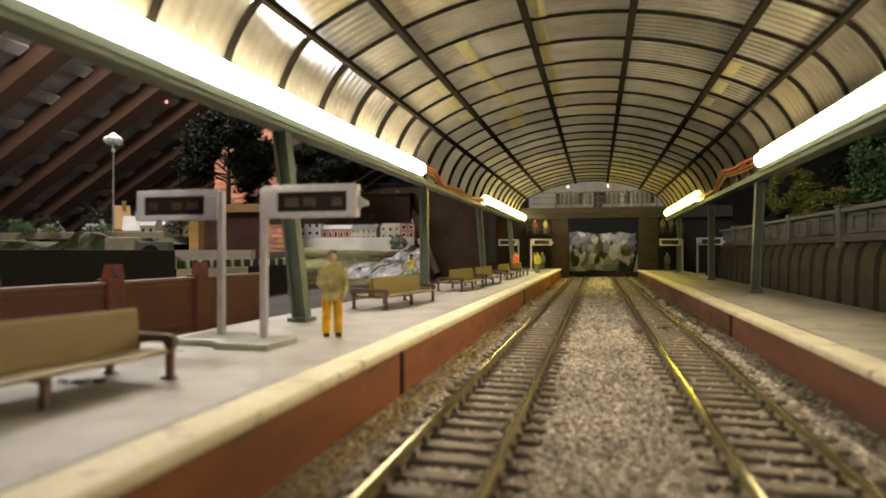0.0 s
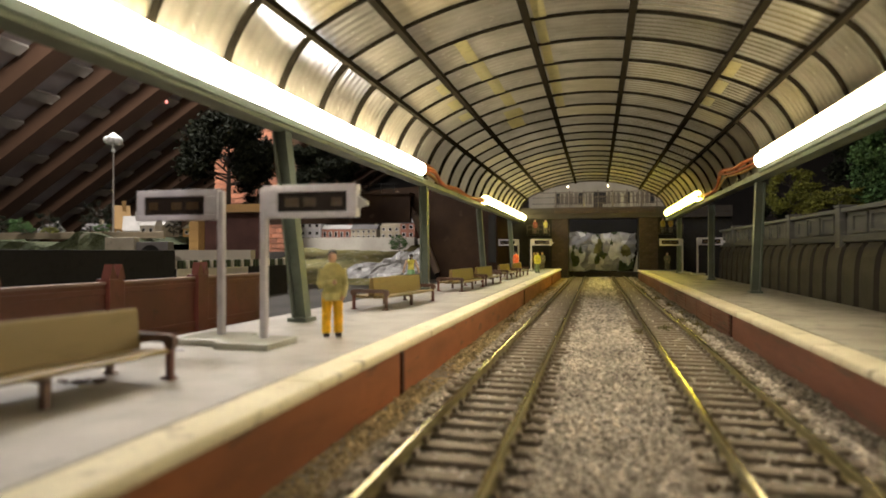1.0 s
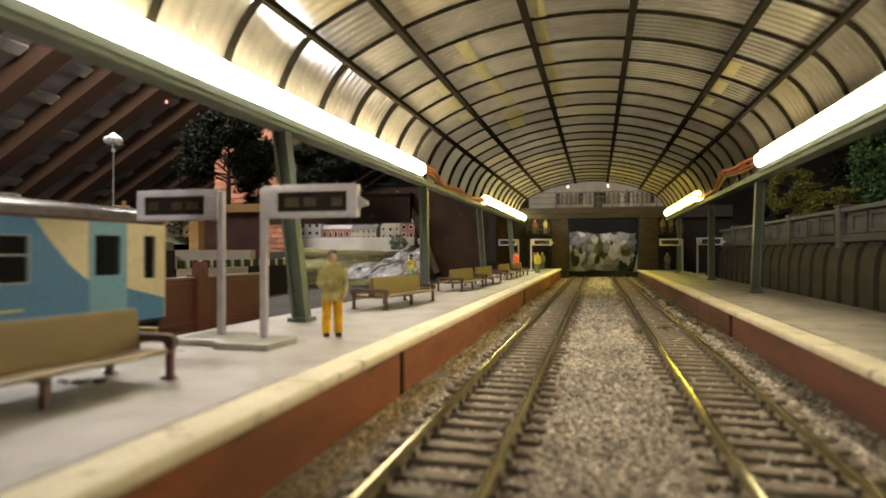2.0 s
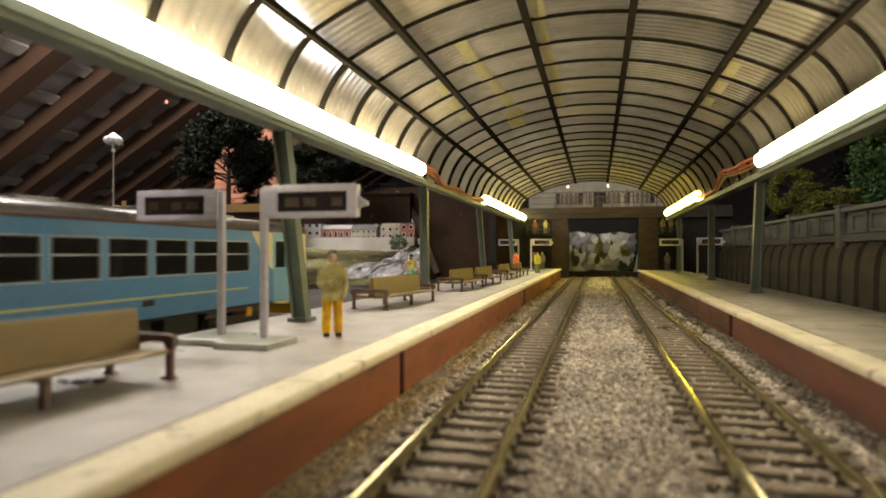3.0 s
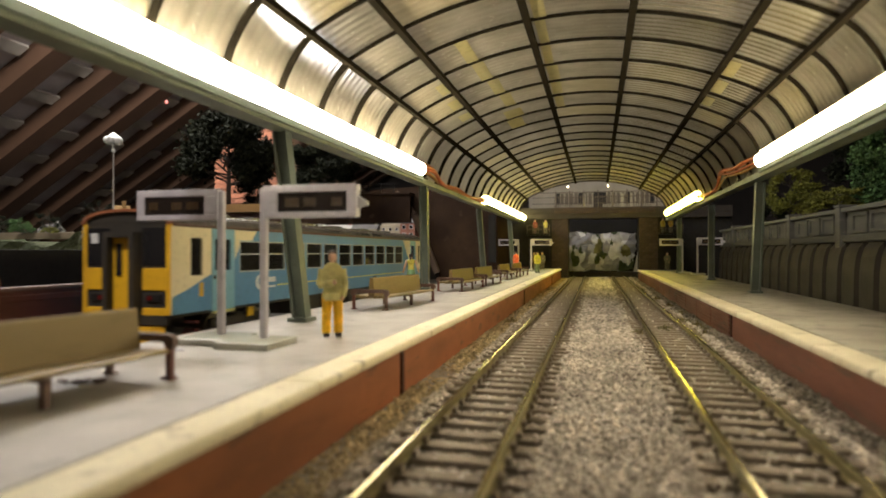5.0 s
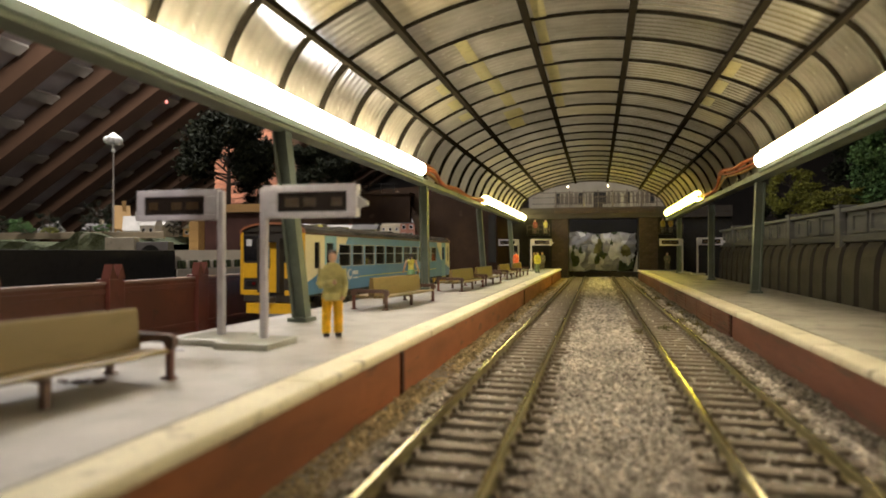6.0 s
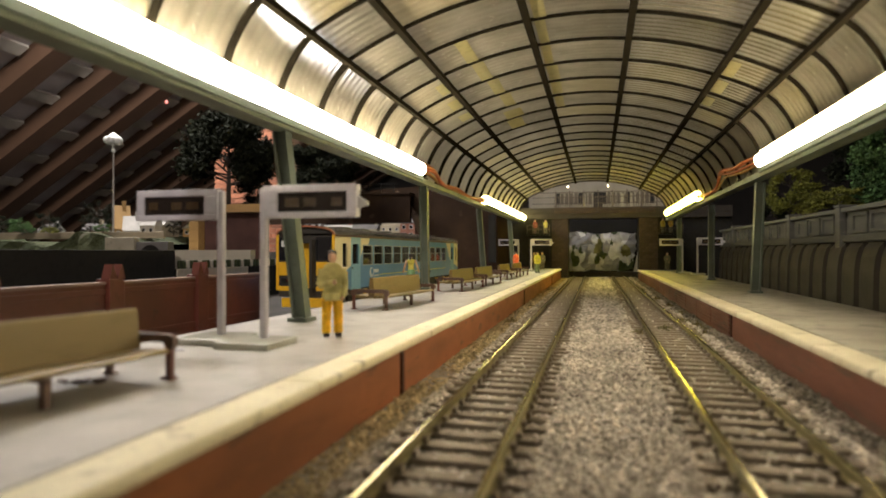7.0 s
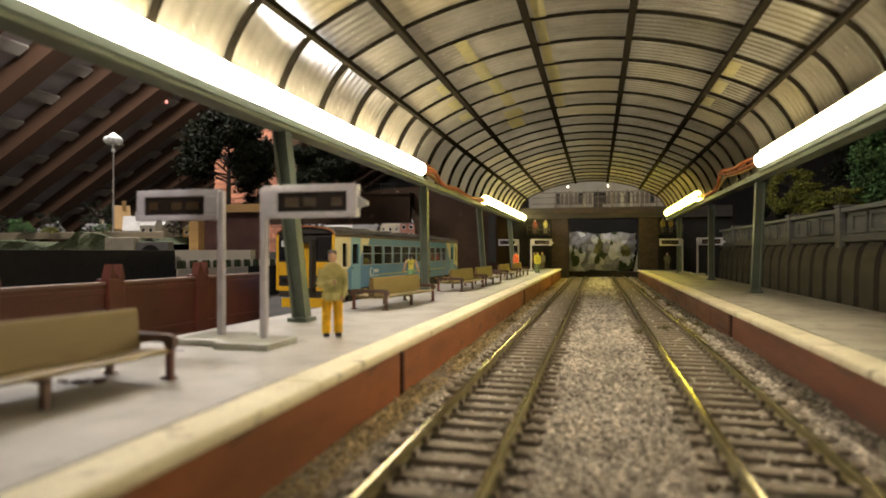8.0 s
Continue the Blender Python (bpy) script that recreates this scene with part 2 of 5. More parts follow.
def ball(bm, c, r, sub=1, squash=(1, 1, 1)):
    m = Matrix.Translation(c) @ Matrix.Diagonal((*squash, 1))
    return bmesh.ops.create_icosphere(bm, subdivisions=sub, radius=r, matrix=m)["verts"]


def prism(bm, outline, axis, a, b):
    """An outline (pairs) pushed along an axis from a to b: axis 'y' takes (x, z), 'x' takes (y, z), 'z' takes (x, y)."""
    def at(p, d):
        return {"y": (p[0], d, p[1]), "x": (d, p[0], p[1]), "z": (p[0], p[1], d)}[axis]
    lo, hi = [bm.verts.new(at(p, a)) for p in outline], [bm.verts.new(at(p, b)) for p in outline]
    bm.faces.new(lo), bm.faces.new(hi[::-1])
    for i in range(len(outline)):
        j = (i + 1) % len(outline)
        bm.faces.new((lo[i], lo[j], hi[j], hi[i]))
    return bm


def fresh():
    return bmesh.new()


def setting(ob, label, category):
    return tagged(ob, label, category, kind="structure")


# ---- ground, tracks, platforms ----
GROUND = -3.2
PLAT_L, PLAT_R = 11.0, 10.3
TRACKS = (-25.2, 31.6)
bm = fresh()
box(bm, -1500, 900, -700, 2600, GROUND - 18, GROUND - 0.6)
setting(part("ground", bm, "earth"), "dark baseboard that carries the model railway", "baseboard")
bm = fresh()
for a, b in ((-60, -41.6), (-9.6, 15.4), (48.2, 66)):
    box(bm, a, b, -300, 1300, GROUND - 3, GROUND, 0.4)
setting(part("track_bed", bm, "ballast_bed"), "grey granite ballast bed between the platforms", "track bed")
# Track dirt, its colour darkened further for the shadow gaps between the sleepers.
bm = fresh()
box(bm, -43, 49, -300, 1300, GROUND - 3.4, GROUND - 0.5)
M["lane_dirt_shade"] = material("dark track dirt and sleeper shadow", (0.085, 0.07, 0.053), (0.05, 0.04, 0.03), 0.9, 0, 1.0, 0.05, 0.6, 0.6)
setting(part("track_dirt", bm, "lane_dirt_shade"), "dark dirt under the sleepers of both tracks, with the shadow between them in its colour", "track bed")


def rail_profile(x):
    h = [(-0.95, -2.5), (0.95, -2.5), (0.95, -2.1), (0.25, -1.9), (0.25, -0.8), (0.5, -0.6), (0.5, -0.06), (0.35, 0), (-0.35, 0), (-0.5, -0.06), (-0.5, -0.6), (-0.25, -0.8), (-0.25, -1.9), (-0.95, -2.1)]
    return [(x + a, b) for a, b in h]


def track(name, xc, y0, y1):
    t = thing(name, xc, 0, 0, "bronze-coloured rails on dark brown sleepers bedded in grey ballast", "railway track", "tracks", kind="structure")
    for s in (-8.65, 8.65):
        bm = fresh()
        prism(bm, rail_profile(s), "y", y0, y1)
        web = part("rail", bm, "rail", t, "worn bronze-coloured steel rail")
        bm = fresh()
        prism(bm, [(s - 0.46, -0.3), (s + 0.46, -0.3), (s + 0.46, 0.02), (s + 0.33, 0.08), (s - 0.33, 0.08), (s - 0.46, 0.02)], "y", y0, y1)
        part("running_surface", bm, "rail_head", web, "polished bronze-coloured rail head")
    bm = fresh()
    box(bm, -15.4, 15.4, -1.7, 1.7, -4.2, -2.5, 0.15)
    for s in (-8.65, 8.65):
        for k in (-1.35, 1.35):
            box(bm, s + k - 0.5, s + k + 0.5, -1.2, 1.2, -2.5, -1.3)
    first = part("sleeper", bm, "sleeper", t)
    n = int((y1 - y0) / 8.0)
    rnd = random.Random(3)
    for i in range(n):
        o = first if i == 0 else first.copy()
        if i:
            scene.collection.objects.link(o)
            o.parent = t
        o.location = (rnd.uniform(-0.2, 0.2) * MM, (y0 + 4 + i * 8.0) * MM, rnd.uniform(-0.1, 0.1) * MM)
    return t


for xc in TRACKS:
    track("railway_track", xc, -160, 1290)


M["gap"] = material("dark red joint", (0.07, 0.022, 0.016), None, 0.7)


def platform(name, x_in, x_out, z, y0, y1, joints):
    s = 1 if x_out > x_in else -1
    p = thing(name, 0, 0, 0, "grey station platform with a cream coping and red-brown face", "platform", "platforms", kind="structure")
    bm = fresh()
    a, b = sorted((x_in + s * 8.2, x_out))
    box(bm, a, b, y0, y1, GROUND - 2, z)
    part("deck", bm, "paving" if s < 0 else "paving_dim", p, "worn grey paved platform surface")
    rnd = random.Random(5)
    bm = fresh()
    a, b = sorted((x_in + s * 0.8, x_in + s * 8.1))
    box(bm, a, b, y0, y1, GROUND - 2, z - 2.35)
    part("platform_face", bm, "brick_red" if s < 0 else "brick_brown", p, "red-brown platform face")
    y = y0
    while y < y1 - 1:
        step = min(rnd.uniform(78, 92), y1 - y)
        bm = fresh()
        a, b = sorted((x_in - s * 0.5 + rnd.uniform(-0.2, 0.2), x_in + s * 8.1))
        box(bm, a, b, y + 0.15, y + step - 0.15, z - 2.3, z + 0.12, 0.95)
        part("coping_stone", bm, "coping" if s < 0 else "coping_dim", p)
        y += step
    if s > 0:
        y = 290.0
        while y < y1 - 46:
            for k in range(6):
                bm = fresh()
                zb = GROUND + 0.3 + k * 1.78
                box(bm, x_in + 0.15, x_in + 0.78, y + rnd.uniform(0.2, 0.8), y + 44.6, zb, zb + 1.5, 0.12)
                part("face_board", bm, "brick_brown", p)
            y += 45
    for y in joints:
        bm = fresh()
        a, b = sorted((x_in + s * 0.2, x_in + s * 1.5))
        box(bm, a, b, y - 1.0, y + 1.0, GROUND - 2, z - 2.45)
        part("joint_strip", bm, "gap", p, "dark joint in the platform face")
    return p


platform("platform_left", -50, -117, PLAT_L, -160, 905, (156, 440, 720))
platform("platform_right", 56, 114, PLAT_R, -160, 905, (288, 580))

# ---- station roof ----
M["foot_wood"] = material("olive brown wooden foot", (0.10, 0.075, 0.03), (0.06, 0.045, 0.02), 0.6)
XC, EAVE = -8.0, 79.0
Y_RIB0, PITCH, N_RIB = 32.4, 31.95, 27


def roof_z(a):
    """Height of the roof skin at a, its distance from the middle line."""
    a = abs(a)
    if a <= 87:
        r = 176.0
        return 134.0 - (r - math.sqrt(r * r - a * a)) * 0.98
    k = min((a - 87) / 16.0, 1.0)
    return 111.4 - 33.0 * (1 - math.sqrt(max(0.0, 1 - k ** 1.6)))


PURLINS = (-87, -65, -20, 22, 64, 85.5)


# Patches of yellow light on the roof, added as thin coloured strips:
# bay, from and to across the roof, from and to along the bay
LIGHT_PATCHES = ((5, -17.2, -11.5, 0, 1), (6, -17.2, -12, 0, 1), (7, -17.4, -13, 0, 1), (8, -17.6, -13.2, 0, 1), (9, -17.6, -11.6, 0, 0.95), (10, -17.6, -11.8, 0, 0.9), (11, -17.6, -12.4, 0, 1),
        (7, -52, -46.5, 0, 1), (8, -51, -45, 0, 1), (9, -49, -43, 0, 1), (10, -47.5, -41, 0, 1), (11, -51, -39.5, 0.3, 1), (12, -52, -42, 0, 1),
        (8, -71.5, -66.5, 0.3, 0.9), (9, -73, -66.5, 0.3, 0.9), (10, -74, -66.5, 0.3, 0.8), (8, 65.8, 71, 0.2, 0.95), (9, 65.8, 71.5, 0.15, 0.9), (10, 65.8, 71, 0.2, 0.8))


def arc(lo, hi, n):
    return [(lo + (hi - lo) * i / n) for i in range(n + 1)]


def cove(a, n):
    """The steep foot of the roof, from the purlin at a down to the eaves: between a straight slope and a quarter round."""
    z, pts = roof_z(a), []
    for i in range(n + 1):
        u = i / n
        th = math.pi / 2 * u
        pts.append((a + (103 - a) * (0.45 * u + 0.55 * math.sin(th)), z - (z - 80.4) * (0.45 * u + 0.55 * (1 - math.cos(th)))))
    return pts


def skin(a0, a1, y0, y1, n, lift=0.0):
    bm = fresh()
    if a0 > 80 or a1 < -80:
        s = 1 if a0 > 0 else -1
        pts = [(s * x, z) for x, z in cove(min(abs(a0), abs(a1)), n)]
    else:
        pts = [(x, roof_z(x)) for x in arc(a0, a1, n)]
    rows = [[bm.verts.new((XC + x, y, z + lift)) for x, z in pts] for y in (y0, y1)]
    for i in range(len(pts) - 1):
        bm.faces.new((rows[0][i], rows[0][i + 1], rows[1][i + 1], rows[1][i]))
    bmesh.ops.solidify(bm, geom=bm.faces[:], thickness=0.4)
    return bm


def rib_line():
    """The roof's outline in three runs: both coves and the vault between them."""
    left = [(-x, z) for x, z in reversed(cove(-PURLINS[0], 7))]
    return left, [(x, roof_z(x)) for x in arc(PURLINS[0], PURLINS[-1], 22)], cove(PURLINS[-1], 7)


def station_roof():
    t = thing("station_roof", 0, 0, 0, "arched station roof of ribbed translucent sheets on dark iron ribs", "roof")
    line = rib_line()
    first = None
    # negative bays stand unseen behind the camera, added to block the fill light
    for i in range(-6, N_RIB):
        y = Y_RIB0 + i * PITCH
        if first is None:
            bm = fresh()
            for k, run in enumerate(line):
                deep = (2.1, 1.3, 1.4)[k]
                for (x0, z0), (x1, z1) in zip(run, run[1:]):
                    side = (1.0, 0.0, -1.0)[k] * deep * 0.4
                    beam(bm, (XC + x0 + side, 0, z0 - deep / 2), (XC + x1 + side, 0, z1 - deep / 2), 1.15, deep)
            first = part("rib", bm, "iron", t)
            o = first
        else:
            o = first.copy()
            scene.collection.objects.link(o)
            o.parent = t
        o.location.y = y * MM
    y1 = Y_RIB0 + (N_RIB - 1) * PITCH
    for a in PURLINS:
        bm = fresh()
        w = 2.4 if abs(a) > 80 else 2.9
        beam(bm, (XC + a, -160, roof_z(a) - 1.6), (XC + a, y1, roof_z(a) - 1.6), w, 2.2)
        part("purlin", bm, "iron", t)
    # small wooden feet of the ribs on the eaves
    for s in (-1, 1):
        master = None
        for i in range(-6, N_RIB):
            if master is None:
                bm = fresh()
                box(bm, XC + s * 102 - 2.2, XC + s * 102 + 2.2, -3.2, 3.2, 80.9, 84.2, 0.3)
                box(bm, XC + s * 103 - 1.2, XC + s * 103 + 1.2, 3.2, PITCH - 3.2, 80.9, 83.0)
                master = part("rib_foot", bm, "foot_wood", t, "olive-brown wooden rib foot")
                o = master
            else:
                o = master.copy()
                scene.collection.objects.link(o)
                o.parent = t
            o.location.y = (Y_RIB0 + i * PITCH) * MM
    # strips added under the sheets for the patches of yellow light, one to a bay
    for bay, a0, a1, f0, f1 in LIGHT_PATCHES:
        y = Y_RIB0 + bay * PITCH
        bm = skin(a0, a1, y + 1.2 + f0 * (PITCH - 2.4), y + 1.2 + f1 * (PITCH - 2.4), 3, -0.75)
        part("film_strip", bm, "light_patch", t, "thin yellow strip added for a patch of light on the roof")
    edges = (-103,) + PURLINS + (103,)
    for a0, a1 in zip(edges, edges[1:]):
        master = None
        for i in range(-6, N_RIB - 1):
            if master is None:
                master = part("roof_sheet", skin(a0, a1, 0.3, PITCH - 0.3, 8), "sheet", t, smooth=True)
                o = master
            else:
                o = master.copy()
                scene.collection.objects.link(o)
                o.parent = t
            o.location.y = (Y_RIB0 + i * PITCH) * MM
    return t


station_roof()


def eaves_beam(x):
    t = thing("eaves_beam", 0, 0, 0, "grey-green painted eaves beam along the station roof", "beam", "eaves beams")
    bm = fresh()
    # an angle: flat web with a raised lip on the inside
    prism(bm, [(x - 3.4, 77.6), (x + 3.4, 77.6), (x + 3.4, 80.6), (x + 2.4, 80.6), (x + 2.4, 79.0), (x - 2.4, 79.0), (x - 2.4, 80.8), (x - 3.4, 80.8)], "y", -160, Y_RIB0 + (N_RIB - 1) * PITCH)
    part("web", bm, "eaves_green_lit", t)
    return t


eaves_beam(-107)
eaves_beam(92.5)


def tube(x, z, y0, y1, mat="tube"):
    t = thing("strip_light", x, (y0 + y1) / 2, z, "lit white strip light fixed along the eaves beam", "strip light", "strip lights")
    h = (y1 - y0) / 2
    bm = fresh()
    rod(bm, (0, -h, 0), (0, h, 0), 4.4, seg=16)
    part("tube", bm, mat, t, "glowing white tube", smooth=True)
    for e in (-1, 1):
        bm = fresh()
        rod(bm, (0, e * h, 0), (0, e * (h + 3), 0), 1.2, seg=8)
        part("end_cap", bm, "coping", t)
    bm = fresh()
    box(bm, -2.5, 2.5, -h, h, -7.0, -4.4)
    part("channel", bm, "green", t)
    # a bent shield behind the tube on its outer side, added to keep light off the eaves sheets
    s = 1 if x > 0 else -1
    lo, hi = (-35, 112) if s > 0 else (-35, 20)
    bm = fresh()
    turn = [radians(lo + (hi - lo) * k / 8) for k in range(9)]
    prism(bm, [(s * 5.2 * math.cos(a), 5.2 * math.sin(a)) for a in turn] + [(s * 5.5 * math.cos(a), 5.5 * math.sin(a)) for a in reversed(turn)], "y", -h, h)
    part("reflector", bm, "coping_dim", t, "bent shield added to keep tube light off the eaves sheets", smooth=True)
    return t


tube(-105, 85.9, 82, 358)
tube(-105, 86.2, 586, 900, "tube_pale")
tube(90, 86.6, 95, 374, "tube_mellow")
tube(90, 86.6, 600, 846, "tube_warm")


def pillar(x, y, z, top_x, group="pillars"):
    t = thing("pillar", x, y, z, "grey-green iron pillar standing on the platform, leaning outwards", "pillar", group)
    bm = fresh()
    dx = top_x - x
    beam(bm, (0, 0, 0.6), (dx, 0, 77.6 - z), 4.2, 1.2, (0, 1, 0))
    for e in (-1, 1):
        beam(bm, (e * 2.15, 0, 0.6), (dx + e * 2.15, 0, 77.6 - z), 0.9, 4.4, (0, 1, 0))
    part("shaft", bm, "green", t)
    bm = fresh()
    box(bm, -3.6, 3.6, -4.0, 4.0, 0, 1.4, 0.3)
    part("base_plate", bm, "green", t)
    return t


for y in (195, 378, 578, 790):
    pillar(-100 if y < 300 else -107 if y < 500 else -105, y, PLAT_L, -108 if y < 500 else -110)
for y in (407, 590, 810):
    pillar(93.5 if y < 500 else 99.5, y, PLAT_R, 96.5 if y < 500 else 100)
# ---- bridge across the far end ----
YB = 905.0
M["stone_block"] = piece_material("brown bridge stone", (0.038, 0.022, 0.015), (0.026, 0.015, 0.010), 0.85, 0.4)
M["railing"] = material("pale dusty railing", (0.075, 0.055, 0.04), None, 0.6)
M["shop_white"] = material("white shop front", (0.29, 0.26, 0.21), (0.24, 0.215, 0.17), 0.7)


def blocks(t, x0, x1, y, z0, z1, bw, bh, mat, seed):
    """A course work of single stones on the face at y."""
    rnd = random.Random(seed)
    z, r = z0, 0
    shared = {}
    while z < z1 - bh * 0.5:
        x = x0 + (0 if r % 2 else -bw / 2)
        while x < x1 - 0.5:
            a, b = max(x, x0), min(x + bw, x1)
            if b - a > 1:
                key = round(b - a, 1)
                if key not in shared:
                    bm = fresh()
                    box(bm, -(b - a) / 2 + 0.2, (b - a) / 2 - 0.2, -0.9, 0.6, 0.2, bh - 0.2, 0.0)
                    shared[key] = part("stone", bm, mat, t)
                    o = shared[key]
                else:
                    o = shared[key].copy()
                    scene.collection.objects.link(o)
                    o.parent = t
                o.location = ((a + b) / 2 * MM, (y - rnd.uniform(0, 0.35)) * MM, z * MM)
            x += bw
        z += bh
        r += 1


def bridge():
    t = thing("road_bridge", 0, 0, 0, "dark brown stone road bridge with an iron railing across the tracks", "bridge")
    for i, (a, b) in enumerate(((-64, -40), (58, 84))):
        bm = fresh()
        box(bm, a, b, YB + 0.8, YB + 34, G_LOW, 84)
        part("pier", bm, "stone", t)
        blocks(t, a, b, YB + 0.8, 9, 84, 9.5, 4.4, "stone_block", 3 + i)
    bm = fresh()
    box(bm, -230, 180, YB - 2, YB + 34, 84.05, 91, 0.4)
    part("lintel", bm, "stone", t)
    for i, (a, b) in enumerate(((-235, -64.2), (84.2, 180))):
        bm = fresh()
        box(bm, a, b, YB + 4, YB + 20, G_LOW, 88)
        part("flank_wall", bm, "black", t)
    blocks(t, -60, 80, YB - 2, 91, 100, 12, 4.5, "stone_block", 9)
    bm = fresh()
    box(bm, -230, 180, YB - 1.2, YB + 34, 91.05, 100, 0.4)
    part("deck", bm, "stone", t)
    for i in range(8):
        x = -58 + i * 20
        bm = fresh()
        rod(bm, (x, YB, 100), (x, YB, 124.5), 0.9, seg=6)
        part("railing_post", bm, "railing", t)
    for z in (106, 115, 122):
        bm = fresh()
        beam(bm, (-92, YB, z), (98, YB, z), 0.9, 1.1)
        part("rail_bar", bm, "railing", t)
    # close-set balusters along the far kerb of the road
    for i in range(44):
        x = -62 + i * 3.2
        bm = fresh()
        box(bm, x - 0.45, x + 0.45, YB + 31, YB + 32, 100, 120)
        part("baluster", bm, "railing", t)
    for a, b in ((-20, -16), (34, 39), (48, 51)):
        bm = fresh()
        box(bm, a, b, YB + 29.5, YB + 33, 100, 122, 0.3)
        part("gate_pier", bm, "shop_white", t, "white gate pier")
    return t


G_LOW = GROUND - 0.6
bridge()


def shop_front():
    """White fronted building on the far side of the bridge road."""
    t = thing("shop_front", 16, YB + 290, 104, "white shop front with dark openings beyond the bridge", "building")
    bm = fresh()
    box(bm, -120, 120, 0, 30, 0, 62)
    part("wall", bm, "shop_white", t)
    for i in range(21):
        x = -74 + i * 7.2
        bm = fresh()
        w = 2.4 if i % 5 else 3.4
        box(bm, x - w, x + w, -0.8, 0, 19, 37)
        part("window", bm, "maroon_dark" if i % 5 else "pane_dark", t)
    bm = fresh()
    box(bm, -18, -4, -1.0, 0, 12, 38)
    part("door", bm, "pane_dark", t)
    t.scale = (1.2, 1.2, 1.2)
    for x in (-58, 4, 42):
        bm = fresh()
        ball(bm, (x, -1.2, 47), 1.0, 2)
        part("wall_lamp", bm, M["lamp_glow"], t, "small warm wall lamp")


M["maroon_dark"] = material("dark window", (0.10, 0.08, 0.06), None, 0.5)
M["pane_dark"] = glass_material("black shop glass")
M["lamp_glow"] = glow("warm wall lamp", (1.0, 0.86, 0.55), 20.0)
shop_front()


# ---- beyond the bridge opening: a leaning scrap of scenic rock ----
def scenic_board():
    bm = fresh()
    n, m = 34, 22
    rows = []
    for j in range(m + 1):
        row = []
        for i in range(n + 1):
            x, z = -45 + 101 * i / n, 6 + 60 * j / m
            p = Vector((x, YB + 62 + 0.4 * z, z))
            q = noise.noise_vector(p * 0.05) * 12 + noise.noise_vector(p * 0.14) * 6 + noise.noise_vector(p * 0.4) * 1.5
            row.append(bm.verts.new(p + Vector((q.x * 0.5, q.y, q.z * 0.4))))
        rows.append(row)
    for j in range(m):
        for i in range(n):
            bm.faces.new((rows[j][i], rows[j][i + 1], rows[j + 1][i + 1], rows[j + 1][i]))
    bmesh.ops.solidify(bm, geom=bm.faces[:], thickness=2)
    return tagged(part("scenic_rock", bm, "rock_mixed"), "crumpled grey and green scenic rock behind the bridge", "rock", kind="stuff")


def scraps_material():
    """Torn scraps of white, grey and green, each with its own outline."""
    m = material("grey white and green rock scraps", (0.5, 0.5, 0.5), None, 0.6, 0, 0.3, 0.05, 0.3, 0.5)
    n, l = m.node_tree.nodes, m.node_tree.links
    tc, mp, ns, add, vor, ramp = (n.new("ShaderNode" + k) for k in ("TexCoord", "Mapping", "TexNoise", "VectorMath", "TexVoronoi", "ValToRGB"))
    mp.inputs["Scale"].default_value = (1100, 300, 700)
    mp.inputs["Rotation"].default_value = (0, -0.6, 0)
    ns.inputs["Scale"].default_value, ns.inputs["Detail"].default_value = 0.12, 3
    vor.inputs["Scale"].default_value = 0.085
    add.operation = "MULTIPLY_ADD"
    add.inputs[1].default_value = (12, 12, 12)
    l.new(tc.outputs["Object"], mp.inputs["Vector"])
    l.new(mp.outputs[0], ns.inputs["Vector"])
    l.new(ns.outputs["Color"], add.inputs[0])
    l.new(mp.outputs[0], add.inputs[2])
    l.new(add.outputs[0], vor.inputs["Vector"])
    l.new(vor.outputs["Color"], ramp.inputs["Fac"])
    el = ramp.color_ramp.elements
    ramp.color_ramp.interpolation = "CONSTANT"
    el[0].position, el[0].color = 0.0, (0.10, 0.13, 0.06, 1)
    el[1].position, el[1].color = 0.30, (0.50, 0.49, 0.56, 1)
    for pos, c in ((0.42, (0.34, 0.31, 0.13, 1)), (0.48, (0.92, 0.91, 0.94, 1)), (0.62, (0.42, 0.41, 0.48, 1)), (0.76, (0.85, 0.84, 0.88, 1))):
        e = el.new(pos)
        e.color = c
    l.new(ramp.outputs[0], n["Principled BSDF"].inputs["Base Color"])
    return m


M["rock_mixed"] = scraps_material()
# Black sheet added beyond the bridge for the darkness inside the underpass.
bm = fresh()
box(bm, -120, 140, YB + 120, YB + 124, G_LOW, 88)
setting(part("underpass_back", bm, "black"), "black sheet added beyond the bridge for the dark of the underpass", "board")
scenic_board()
M["wall_board"] = material("grey board", (0.5, 0.49, 0.5), None, 0.8)
bm = fresh()
box(bm, -50, 68, YB + 58, YB + 110, G_LOW, 5.6, 0.6)
setting(part("rock_plinth", bm, "stone"), "dark plinth under the scenic rock", "plinth")
bm = fresh()
prism(bm, [(54, 5.6), (67, 5.6), (72, 66), (66, 64)], "y", YB + 66, YB + 70)
tagged(part("prop_board", bm, "wall_board"), "grey board leaning beside the scenic rock", "board")


